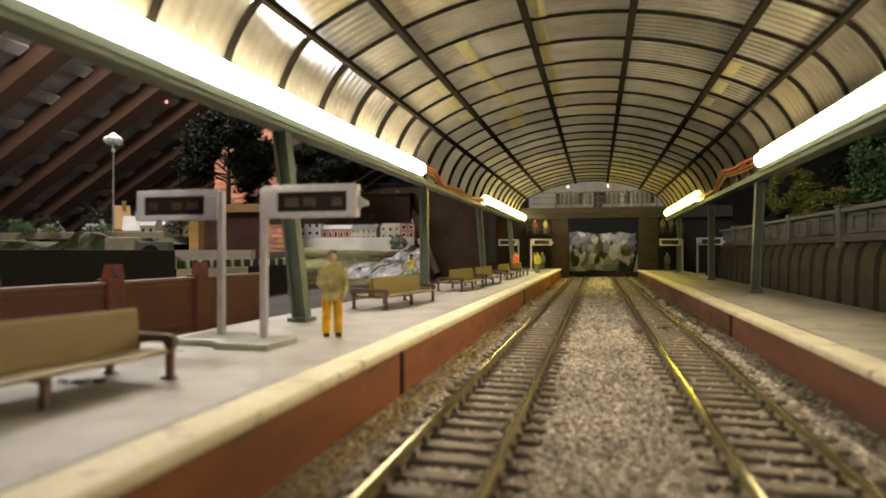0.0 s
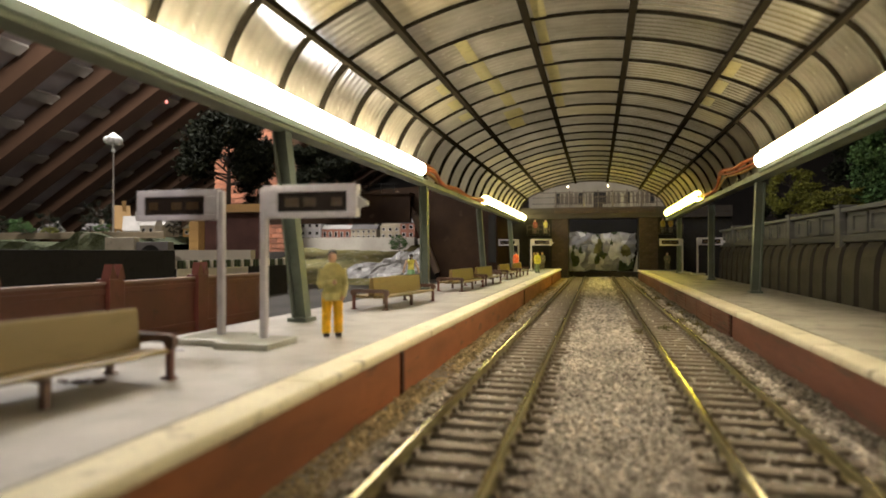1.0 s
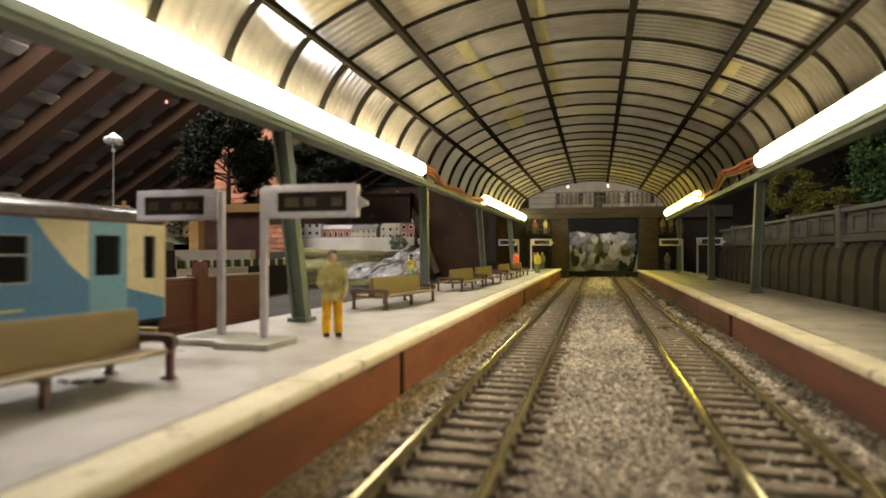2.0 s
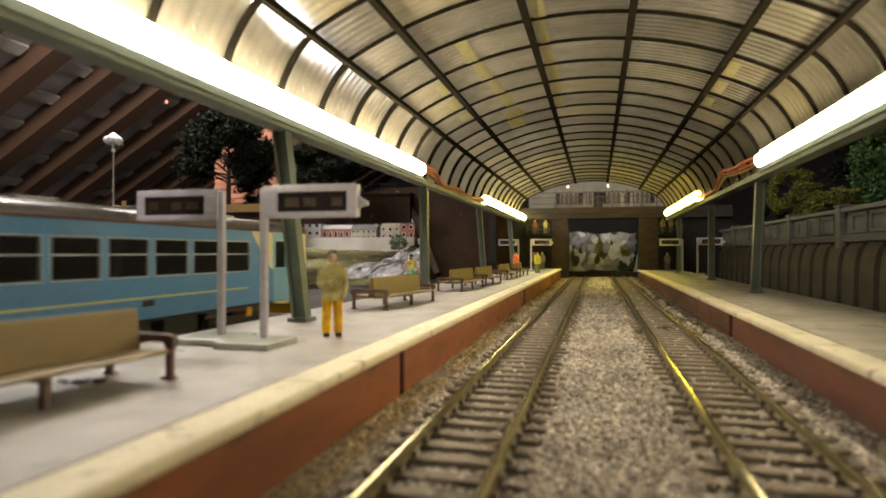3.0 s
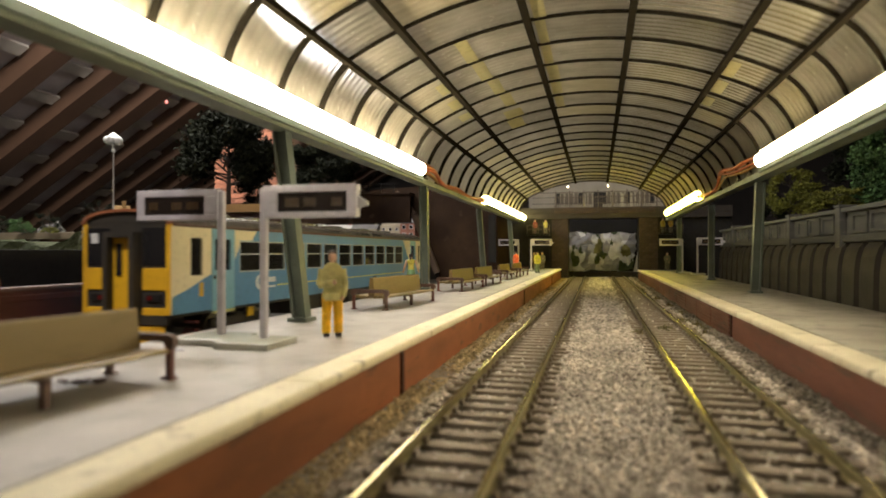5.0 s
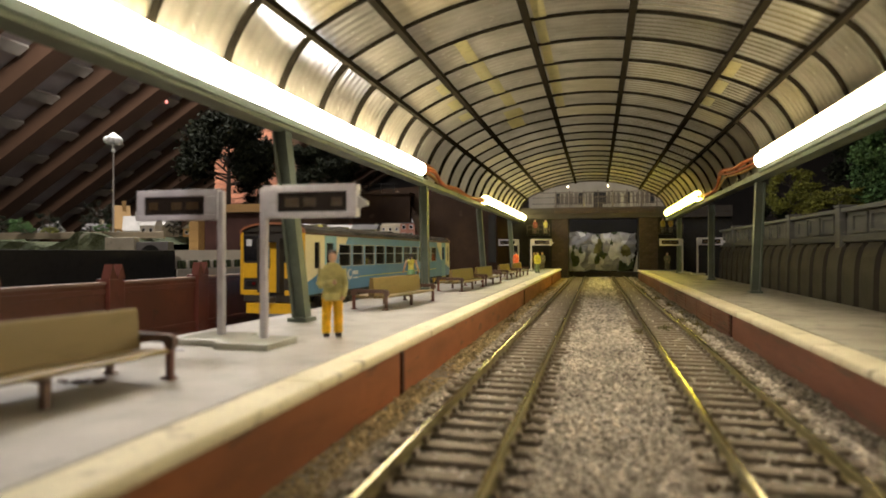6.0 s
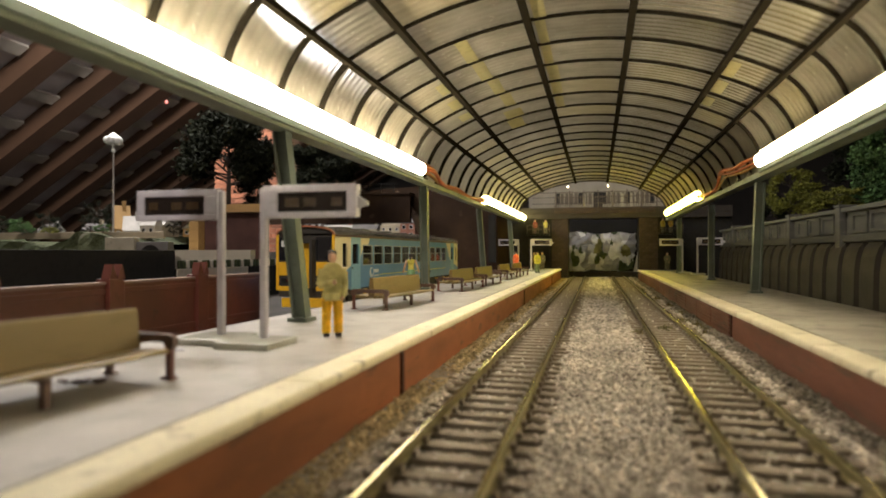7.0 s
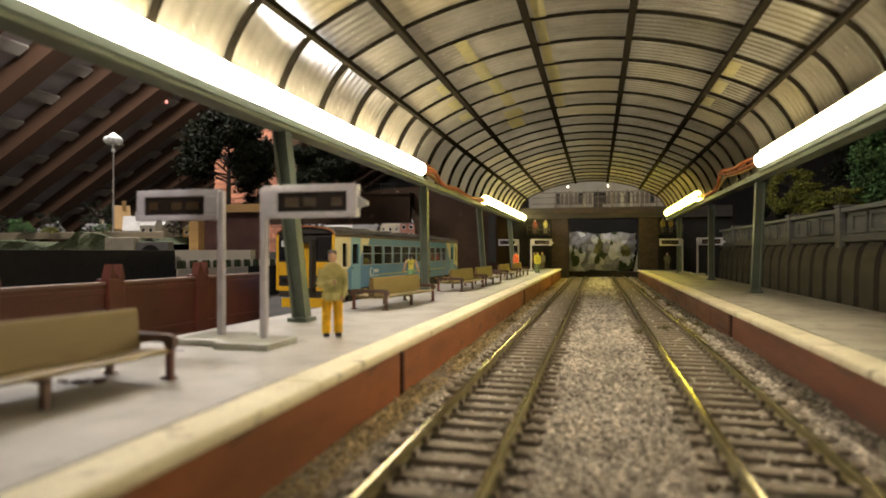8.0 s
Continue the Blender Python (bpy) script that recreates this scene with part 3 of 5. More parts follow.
# ---- landings beside the bridge piers ----
def landing(x0, x1, name="stair_landing"):
    t = thing(name, (x0 + x1) / 2, 880, GROUND - 0.6, "dark stair landing with a thin railing beside the bridge", "landing", "stair landings")
    w = (x1 - x0) / 2
    bm = fresh()
    box(bm, -w, w, 8, 24, 64, 66)
    part("landing", bm, "black", t)
    for z in (72, 78):
        bm = fresh()
        beam(bm, (-w, 8.5, z), (w, 8.5, z), 0.6, 0.6)
        part("rail_bar", bm, "railing", t)
    for k in range(5):
        bm = fresh()
        rod(bm, (-w + k * w / 2, 8.5, 66), (-w + k * w / 2, 8.5, 78), 0.4, seg=5)
        part("railing_post", bm, "railing", t)
    for s in (-1, 1):
        bm = fresh()
        rod(bm, (s * w, 22, 0), (s * w, 22, 64), 1.2, seg=6)
        part("prop", bm, "black", t)


landing(-98, -66)
landing(84, 114)
# ---- paint of the railcar and of windows ----
M["blue"] = material("turquoise blue coach paint", (0.085, 0.245, 0.47), (0.072, 0.215, 0.43), 0.35, 0, 0.5, 0.03, 0.08, 0.1)
M["sky_blue"] = material("light blue door paint", (0.20, 0.42, 0.56), (0.18, 0.38, 0.52), 0.35, 0, 0.5, 0.03, 0.08, 0.1)
M["cream"] = material("cream coach paint", (0.74, 0.66, 0.45), (0.68, 0.60, 0.40), 0.4, 0, 0.5, 0.04, 0.08, 0.1)
M["warning"] = material("warning yellow paint", (0.72, 0.42, 0.02), (0.62, 0.35, 0.02), 0.4, 0, 0.5, 0.05, 0.1)
M["roof_grey"] = material("dusty grey coach roof", (0.07, 0.064, 0.058), (0.11, 0.10, 0.088), 0.22, 0, 0.4, 0.04, 0.12, wear=(0.24, 0.22, 0.19))
M["gutter"] = material("dark red-brown gutter", (0.07, 0.025, 0.018), None, 0.5)
M["under"] = material("sooty underframe", (0.016, 0.014, 0.012), (0.03, 0.024, 0.018), 0.75, 0, 0.8, 0.1, 0.3)
M["pane"] = glass_material("dark window glass", (0.012, 0.012, 0.014), 0.1)
M["window_bar"] = material("grey window frame", (0.42, 0.46, 0.46), None, 0.45)
M["white"] = material("matt white print", (0.72, 0.74, 0.76), None, 0.5)
M["pale_line"] = material("yellow lining", (0.60, 0.58, 0.22), None, 0.45)
M["steel"] = material("dull wheel steel", (0.20, 0.18, 0.16), None, 0.4, 0.8)
M["seat_moquette"] = material("yellow-green seat cloth", (0.42, 0.38, 0.08), None, 0.9)

M["rim"] = material("orange brown rim", (0.30, 0.11, 0.05), None, 0.5)
M["grit"] = island_material("sandy brown grit", (0.56, 0.45, 0.27), (0.36, 0.285, 0.17))

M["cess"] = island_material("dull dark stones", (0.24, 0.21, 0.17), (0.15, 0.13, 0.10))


# ---- ballast: small stones over the bed ----
def ballast():
    rnd = random.Random(21)
    verts, faces, brown_v, brown_f, dull_v, dull_f = [], [], [], [], [], []
    base = [(-1, -1, -0.6), (1, -0.8, -0.6), (0.9, 1, -0.6), (-0.8, 1, -0.6), (-0.6, -0.5, 0.7), (0.6, -0.6, 0.8), (0.5, 0.6, 0.7), (-0.6, 0.6, 0.6)]
    quads = [(4, 5, 6, 7), (0, 1, 5, 4), (1, 2, 6, 5), (2, 3, 7, 6), (3, 0, 4, 7)]

    def stone(x, y, z, r):
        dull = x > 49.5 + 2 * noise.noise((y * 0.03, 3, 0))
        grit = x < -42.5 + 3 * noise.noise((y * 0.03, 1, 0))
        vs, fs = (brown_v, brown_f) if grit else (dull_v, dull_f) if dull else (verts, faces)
        a, k = rnd.uniform(0, 6.28), len(vs)
        c, s = math.cos(a), math.sin(a)
        tx, ty = rnd.uniform(-0.5, 0.5), rnd.uniform(-0.5, 0.5)
        for p in base:
            px, py, pz = (q * rnd.uniform(0.7, 1.2) * r for q in p)
            pz += tx * px + ty * py
            vs.append(((x + c * px - s * py) * MM, (y + s * px + c * py) * MM, (z + pz * 0.8) * MM))
        fs.extend(tuple(k + i for i in q) for q in quads)

    def near_rail(x):
        return min(abs(x - xc - e) for xc in TRACKS for e in (-8.65, 8.65))

    for y0, y1, n, r0, r1 in ((40, 130, 15000, 0.42, 0.85), (130, 300, 15000, 0.5, 0.95), (300, 600, 11000, 0.6, 1.1), (600, 1000, 6000, 0.8, 1.3)):
        for _ in range(n):
            x, y = rnd.uniform(-50.5, 56.5), rnd.uniform(y0, y1)
            if near_rail(x) < 1.6:
                continue
            inside = any(abs(x - xc) < 8 for xc in TRACKS)
            shoulder = any(abs(x - xc) < 14.6 + 1.6 * noise.noise((x * 0.2, y * 0.12, 4)) for xc in TRACKS)
            gap = abs((y - 4 + 160) % 8.0 - 0)
            gap = min(gap, 8.0 - gap)
            if shoulder:
                if gap < 2.0 and rnd.random() < (0.93 if inside else 0.80) or inside and rnd.random() < 0.05:
                    continue
                z = (-3.65 if gap >= 2.0 else -2.6) - rnd.uniform(0, 0.3)
            else:
                z = -2.9 + 1.0 * noise.noise((x * 0.05, y * 0.03, 0)) + rnd.uniform(-0.2, 0.3)
            stone(x, y, z, rnd.uniform(r0, r1) * (0.75 if x < -42 else 1.0))
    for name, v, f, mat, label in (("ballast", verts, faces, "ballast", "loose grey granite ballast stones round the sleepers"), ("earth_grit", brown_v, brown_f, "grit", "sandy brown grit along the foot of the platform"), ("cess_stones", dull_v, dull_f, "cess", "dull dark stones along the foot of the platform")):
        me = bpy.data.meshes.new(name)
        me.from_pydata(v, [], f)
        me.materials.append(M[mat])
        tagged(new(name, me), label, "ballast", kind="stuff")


ballast()

# brown earth and tufts along the foot of the platforms
M["tuft"] = island_material("dry moss tuft", (0.10, 0.095, 0.03), (0.16, 0.12, 0.05))


def tufts():
    rnd = random.Random(8)
    spots = [(48, 300), (50, 318), (46, 360), (51, 400), (49, 455), (47, 520), (-45, 330), (-44, 420), (-46, 610), (44, 640), (20, 300), (33, 318), (50, 336)]
    bm = fresh()
    for x, y in spots:
        for _ in range(46):
            a, r = rnd.uniform(0, 6.28), rnd.uniform(0, 4.2)
            p = Vector((x + r * math.cos(a), y + 2.2 * r * math.sin(a), GROUND))
            h = rnd.uniform(0.8, 3.2) * (1.1 - r / 5)
            q = p + Vector((rnd.uniform(-1, 1), rnd.uniform(-1, 1), h + 0.4))
            rod(bm, p, q, 0.4, 0.08, 3)
    tagged(part("moss_tufts", bm, "tuft"), "dry brown-green moss tufts growing in the ballast", "moss", kind="stuff")


tufts()

# ---- benches ----
M["bench_wood"] = material("olive brown moulded bench", (0.25, 0.178, 0.062), (0.20, 0.14, 0.05), 0.42, 0, 0.6, 0.08, 0.12, 0.1, stretch=(1, 0.25, 1))
M["bench_iron"] = material("brown painted bench iron", (0.13, 0.07, 0.05), (0.09, 0.05, 0.038), 0.5, 0, 0.8, 0.1, 0.1)
M["bench_red"] = material("red-brown bench leg", (0.15, 0.045, 0.03), None, 0.5)


def bench():
    t = thing("platform_bench", 0, 0, 0, "olive-brown double-sided platform bench with dark iron legs", "bench", "platform benches")
    h = 25.0
    for s in (-1, 1):
        bm = fresh()
        prism(bm, [(s * 1.3, 4.5), (s * 7.6, 4.9), (s * 8.2, 5.2), (s * 8.2, 5.6), (s * 7.6, 5.9), (s * 1.3, 5.5)], "y", -h, h)
        part("seat", bm, "bench_wood", t)
        bm = fresh()
        prism(bm, [(s * 0.05, 5.6), (s * 1.5, 5.6), (s * 0.75, 12.9), (s * 0.4, 13.3), (s * 0.05, 13.3)], "y", -h + 0.5, h - 0.5)
        part("backrest", bm, "bench_wood", t)
        for y in (1.5,):
            bm = fresh()
            box(bm, *sorted((s * 6.2, s * 7.4)), y - 0.7, y + 0.7, 0, 4.7, 0.15)
            box(bm, *sorted((0, s * 7.4)), y - 0.5, y + 0.5, 4.0, 4.68)
            part("leg", bm, "bench_iron", t)
    for e in (-1, 1):
        bm = fresh()
        y = e * (h + 0.7)
        prism(bm, [(-8.9, 6.4), (-8.0, 5.6), (-7.0, 6.0), (-6.6, 7.0), (6.6, 7.0), (7.0, 6.0), (8.0, 5.6), (8.9, 6.4), (8.9, 7.6), (8.0, 8.4), (6.6, 8.5), (-6.6, 8.5), (-8.0, 8.4), (-8.9, 7.6)], "y", y - 0.7, y + 0.7)
        part("armrest", bm, "bench_iron", t, "dark brown iron armrest")
        for s in (-1, 1):
            bm = fresh()
            box(bm, *sorted((s * 7.0, s * 8.2)), y - 0.6, y + 0.6, 0, 6.6, 0.2)
            box(bm, *sorted((s * 6.0, s * 8.6)), y - 0.8, y + 0.8, 0, 0.5, 0.1)
            part("end_leg", bm, "bench_red" if s * e > 0 else "bench_iron", t, "red-brown end leg" if s * e > 0 else "")
    return t


first_bench = bench()
BENCHES = [(-88.6, 74.8, -6), (-89.0, 266.0, -7), (-86.0, 392.0, -4), (-83.0, 456.0, -3), (-83.0, 560.0, -2), (-80.0, 628.0, -2)]
for i, (x, y, rz) in enumerate(BENCHES):
    m = pose(x * MM, y * MM, (PLAT_L + 0.02) * MM, 0, 0, rz)
    if i == 0:
        first_bench.matrix_world = m
    else:
        copy_thing(first_bench, m)

# ---- information signs ----
M["sign_white"] = material("off-white plastic", (0.48, 0.46, 0.51), (0.40, 0.38, 0.43), 0.35, 0, 0.5, 0.1, 0.08)
M["sign_base"] = material("grey green plastic base", (0.46, 0.46, 0.40), (0.36, 0.36, 0.31), 0.22)
M["sign_black"] = material("dark display glass", (0.02, 0.014, 0.012), None, 0.2, 0, 0.4, 0.1, 0)
M["sign_amber"] = material("dim amber display letters", (0.05, 0.028, 0.008), None, 0.5)


def sign(s, width=25.9, high=8.4, top=41.3):
    """A display on one post; the panel reaches out to the side s."""
    t = thing("information_sign", 0, 0, 0, "off-white platform sign with a dark display on one post", "sign", "information signs")
    bm = fresh()
    box(bm, -0.9, 0.9, -0.9, 0.9, 0.9, top - 0.5, 0.3)
    part("post", bm, "sign_white", t)
    bm = fresh()
    box(bm, *sorted((-s * 8.0, s * 7.0)), -10.5, 5.0, 0, 1.7, 0.25)
    part("base_plate", bm, "sign_base", t, "grey-green base plate")
    bm = fresh()
    lo = top - high
    a, b = s * 0.4, s * (width + 0.4)
    for x0, x1, z0, z1 in ((a, b, top - 1.9, top), (a, b, lo, lo + 1.5), (a, a + s * 4.2, lo + 1.5, top - 1.9), (b - s * 2.6, b, lo + 1.5, top - 1.9)):
        box(bm, *sorted((x0, x1)), -1.5, 1.5, z0, z1, 0.2)
    case = part("case", bm, "sign_white", t)
    bm = fresh()
    box(bm, *sorted((a + s * 4.2, b - s * 2.6)), -1.1, 1.1, lo + 1.5, top - 1.9)
    shown = part("display", bm, "sign_black", t, "dark display")
    for k, (f0, f1) in enumerate(((0.1, 0.3), (0.38, 0.55), (0.78, 0.93))):
        w0, w1 = a + s * 4.2, b - s * 2.6
        bm = fresh()
        for f in (0, 1):
            g0, g1 = f0 + (f1 - f0) * 0.52 * f, f0 + (f1 - f0) * (0.48 + 0.52 * f)
            box(bm, *sorted((w0 + (w1 - w0) * g0, w0 + (w1 - w0) * g1)), -1.2, 1.2, lo + 2.9, top - 3.4)
        part("text_bar", bm, "sign_amber", shown)
    if s < 0:
        return t
    bm = fresh()
    prism(bm, [(b, lo + 2.2), (b + s * 2.6, lo + 3.0), (b + s * 2.6, lo + 3.8), (b, top - 3)], "y", -0.6, 0.6)
    part("end_bracket", bm, "sign_white", t)
    return t


right_sign, left_sign = sign(1), sign(-1)
right_sign.matrix_world = pose(-84.4 * MM, 143.5 * MM, PLAT_L * MM)
left_sign.matrix_world = pose(-99.8 * MM, 147.5 * MM, PLAT_L * MM)
copy_thing(right_sign, pose(-82 * MM, 790 * MM, PLAT_L * MM))
copy_thing(left_sign, pose(-99 * MM, 796 * MM, PLAT_L * MM))
copy_thing(left_sign, pose(100 * MM, 782 * MM, PLAT_R * MM))
copy_thing(right_sign, pose(109 * MM, 730 * MM, PLAT_R * MM))

# ---- painted model figures: plain shapes ----
PAINT = {}


def paint(c):
    if c not in PAINT:
        PAINT[c] = material("figure paint", c, tuple(v * 0.6 for v in c), 0.55, 0, 1.2, 0.35, 0.5, 0.4)
    return PAINT[c]


def figure(x, y, z, coat, legs, skin=(0.55, 0.32, 0.22), hair=(0.05, 0.035, 0.03), rz=0, h=24.5, colours=""):
    bm = fresh()
    k = h / 24.5
    done = set()

    def add(n):
        for f in bm.faces:
            if f not in done:
                f.material_index = n
                done.add(f)
    for s in (-1, 1):
        box(bm, s * 2.0 - 1.0, s * 2.0 + 1.0, -2.0, 1.4, 0, 1.1, 0.25)
        add(3)
        rod(bm, (s * 2.0, 0.4 * s, 1.0), (s * 1.9, 0.3 * s, 6.5), 1.5, 1.55, 10)
        rod(bm, (s * 1.9, 0.3 * s, 6.5), (s * 1.55, 0, 12.4), 1.55, 1.9, 10)
        add(1)
    prism(bm, [(-3.4, 11.0), (3.4, 11.0), (3.0, 14), (3.5, 18.8), (2.6, 20.3), (1.0, 21.1), (-1.0, 21.1), (-2.6, 20.3), (-3.5, 18.8), (-3.0, 14)], "y", -1.7, 1.7)
    for s in (-1, 1):
        rod(bm, (s * 3.3, 0, 19.2), (s * 4.3, -0.3, 14.5), 1.3, 1.1, 8)
        rod(bm, (s * 4.3, -0.3, 14.6), (0.2, -2.7, 15.4) if s < 0 else (3.4, -1.6, 11.4), 1.1, 0.9, 8)
    rod(bm, (0, 0, 10.3), (0, 0, 12.4), 3.1, 2.9, 12)
    add(0)
    for p in ((0.7, -2.8, 15.5), (3.2, -1.8, 10.9)):
        ball(bm, p, 0.8)
    rod(bm, (0, 0, 20.5), (0, 0, 21.8), 0.9, 0.9, 8)
    ball(bm, (0, 0, 22.7), 1.65, 2, (0.9, 1, 1.15))
    add(2)
    ball(bm, (0, 0.35, 23.75), 1.6, 2, (1, 1.05, 0.7))
    add(3)
    bmesh.ops.scale(bm, vec=(k * 0.86, k * 0.9, k), verts=bm.verts)
    ob = part("model_figure", bm, paint(coat), None, smooth=True)
    for c in (legs, skin, hair):
        ob.data.materials.append(paint(c))
    ob.matrix_world = pose(x * MM, y * MM, (z + 0.03) * MM, 0, 0, rz)
    return tagged(ob, "small painted model figure in " + colours, "figure", "model figures")


YEL, OLIVE = (0.92, 0.50, 0.005), (0.60, 0.54, 0.21)
figure(-73.5, 162, PLAT_L, OLIVE, YEL, rz=25, colours="an olive coat and yellow trousers")
figure(-68, 724, PLAT_L, (0.72, 0.66, 0.06), (0.16, 0.22, 0.13), rz=30, colours="a bright yellow jacket and green trousers")
figure(-92, 716, PLAT_L, (0.75, 0.13, 0.03), (0.10, 0.05, 0.04), rz=-40, h=25, colours="an orange coat beside a bench")
figure(-74, 862, PLAT_L, (0.16, 0.15, 0.13), (0.10, 0.09, 0.08), rz=10, colours="a dull grey coat")
figure(-84, 850, PLAT_L, (0.20, 0.12, 0.03), (0.10, 0.08, 0.03), rz=70, colours="a brown coat beside a sign")
figure(93, 880, PLAT_R, (0.12, 0.11, 0.06), (0.08, 0.08, 0.05), rz=-15, colours="a dark olive coat")


def skirted_figure(x, y, z, rz):
    """Doll with bare arms held off the body, sleeveless top, long skirt and tied dark hair."""
    bm = fresh()
    done = set()

    def add(n):
        for f in bm.faces:
            if f not in done:
                f.material_index = n
                done.add(f)
    rod(bm, (0, 0, 12.2), (0, 0, 15.0), 2.3, 2.0, 12)
    rod(bm, (0, 0, 15.0), (0, 0, 18.6), 2.0, 2.9, 12)
    rod(bm, (0, 0, 18.6), (0, 0, 19.6), 2.9, 1.2, 12)
    add(0)
    rod(bm, (0, 0, 5.0), (0, 0, 9.5), 2.7, 2.9, 12)
    rod(bm, (0, 0, 9.5), (0, 0, 12.4), 2.9, 2.2, 12)
    add(1)
    for s in (-1, 1):
        rod(bm, (s * 2.8, 0, 18.6), (s * 4.3, 0.4, 14.4), 0.9, 0.8, 8)
        rod(bm, (s * 4.3, 0.4, 14.4), (s * 5.3, -1.0, 10.8), 0.8, 0.65, 8)
        ball(bm, (s * 5.4, -1.1, 10.5), 0.75)
        rod(bm, (s * 1.0, 0, 0.9), (s * 1.1, 0, 5.4), 0.7, 1.0, 8)
    rod(bm, (0, 0, 19.2), (0, 0, 20.6), 0.8, 0.8, 8)
    ball(bm, (0, -0.2, 21.3), 1.45, 2, (0.9, 1, 1.1))
    add(2)
    ball(bm, (0, 0.3, 21.8), 1.55, 2, (1, 1, 0.9))
    rod(bm, (0, 1.4, 21.6), (0.6, 2.2, 18.8), 0.8, 0.4, 8)
    for s in (-1, 1):
        box(bm, s * 1.0 - 0.7, s * 1.0 + 0.7, -1.9, 0.8, 0, 1.0, 0.2)
    add(3)
    ob = part("model_figure", bm, paint((0.66, 0.58, 0.10)), None, smooth=True)
    for c in ((0.20, 0.40, 0.20), (0.62, 0.42, 0.30), (0.03, 0.02, 0.02)):
        ob.data.materials.append(paint(c))
    ob.matrix_world = pose(x * MM, y * MM, (z + 0.03) * MM, 0, 0, rz)
    return tagged(ob, "small painted model figure in a yellow top and green skirt", "figure", "model figures")


skirted_figure(-124, 402, PLAT_L, 195)

LAND = GROUND - 0.6 + 66
figure(-87, 893, LAND, (0.20, 0.025, 0.018), (0.06, 0.025, 0.02), rz=20, h=20, colours="a red coat on the stair landing")
figure(-72, 895, LAND, (0.34, 0.31, 0.05), (0.08, 0.08, 0.06), rz=-20, h=20, colours="a yellow coat on the stair landing")
figure(89, 896, LAND + 0.0, (0.34, 0.27, 0.03), (0.05, 0.05, 0.04), rz=20, h=20, colours="a yellow jacket on the landing")
figure(99, 892, LAND, (0.32, 0.19, 0.02), (0.05, 0.05, 0.06), rz=-30, h=20, colours="an amber jacket on the landing")
figure(109, 896, LAND, (0.18, 0.17, 0.13), (0.07, 0.06, 0.05), rz=0, h=20, colours="a pale grey coat on the landing")

# ---- wiring between the strip lights ----
M["wire_red"] = material("orange red wire", (0.55, 0.13, 0.04), None, 0.4)
M["wire_amber"] = material("amber wire", (0.42, 0.20, 0.04), None, 0.4)


def wire(pts, r, mat, group="light wires"):
    cu = bpy.data.curves.new("light_wire", "CURVE")
    cu.dimensions, cu.bevel_depth, cu.bevel_resolution = "3D", r * MM, 2
    sp = cu.splines.new("NURBS")
    sp.points.add(len(pts) - 1)
    for p, q in zip(sp.points, pts):
        p.co = (q[0] * MM, q[1] * MM, q[2] * MM, 1)
    sp.use_endpoint_u, sp.order_u = True, 4
    cu.materials.append(M[mat])
    return tagged(new("light_wire", cu), "loose orange insulated wire along the eaves beam", "wire", group)


wire([(-105, 362, 88), (-103, 372, 90), (-102, 388, 87), (-103, 402, 81.8), (-104, 430, 81.5), (-103, 455, 84.5), (-104, 480, 81.5), (-104, 540, 81.5), (-105, 576, 84)], 1.3, "wire_red")
wire([(-105, 362, 85), (-104, 380, 86), (-105.5, 405, 81.4), (-105.5, 450, 82.8), (-105, 500, 81.4), (-106, 560, 83), (-105, 577, 86)], 1.1, "wire_amber")
wire([(90, 380, 90), (88, 400, 91), (87, 425, 89), (87, 450, 91), (87, 470, 94), (87, 482, 92), (88, 492, 84), (88, 510, 82), (89, 545, 83), (90, 583, 86)], 1.3, "wire_red")
wire([(91, 380, 87), (90, 400, 85), (90, 440, 86), (88, 474, 90), (89, 490, 82), (90, 530, 81.6), (91, 583, 84)], 0.8, "wire_amber")

# ---- small scraps on the platform ----
def scrap(x, y, r, mat, seed, label):
    rnd = random.Random(seed)
    bm = fresh()
    for _ in range(9):
        a, q = rnd.uniform(0, 6.28), rnd.uniform(0, r)
        ball(bm, (q * math.cos(a) * 1.6, q * math.sin(a), 0.35), rnd.uniform(0.25, 0.5) * r, 1, (1.3, 1, 0.4))
    ob = part("debris_scrap", bm, mat)
    ob.matrix_world = pose(x * MM, y * MM, PLAT_L * MM)
    return tagged(ob, label, "debris")


scrap(-92, 93, 2.6, "bench_iron", 1, "dark dried scrap lying under a bench")
scrap(-88, 89.5, 0.9, "coping", 2, "pale crumb lying under a bench")
scrap(-99, 128, 1.3, "sign_white", 3, "pale blob of glue beside a sign base")
wire([(-104, 363, 86), (-101, 380, 88), (-102, 398, 83), (-103.5, 415, 81.4), (-102, 440, 83.5), (-103, 470, 82.8), (-105, 520, 81.6), (-105, 586, 85)], 0.9, "wire_red")
wire([(-106, 362, 90), (-105, 372, 92), (-104, 392, 90), (-105, 410, 83), (-106, 470, 81.3), (-105.5, 545, 84), (-105, 588, 88)], 0.6, "wire_amber")
wire([(90, 374, 88), (88.5, 410, 86.5), (88, 455, 88), (86, 476, 92.5), (87, 488, 88), (89, 500, 81.8), (91, 560, 82.5), (90, 600, 85)], 0.9, "wire_red")
# ---- brown plate fence beyond the railcar's track ----
M["fence_red"] = material("red-brown painted plate", (0.115, 0.030, 0.020), (0.085, 0.023, 0.016), 0.45, 0, 0.4, 0.05, 0.12, wear=(0.05, 0.02, 0.015), amount=0.2)
M["pale_edge"] = material("pale worn edge", (0.24, 0.15, 0.125), None, 0.5)
M["post_grey"] = material("grey painted post", (0.34, 0.31, 0.30), None, 0.5)
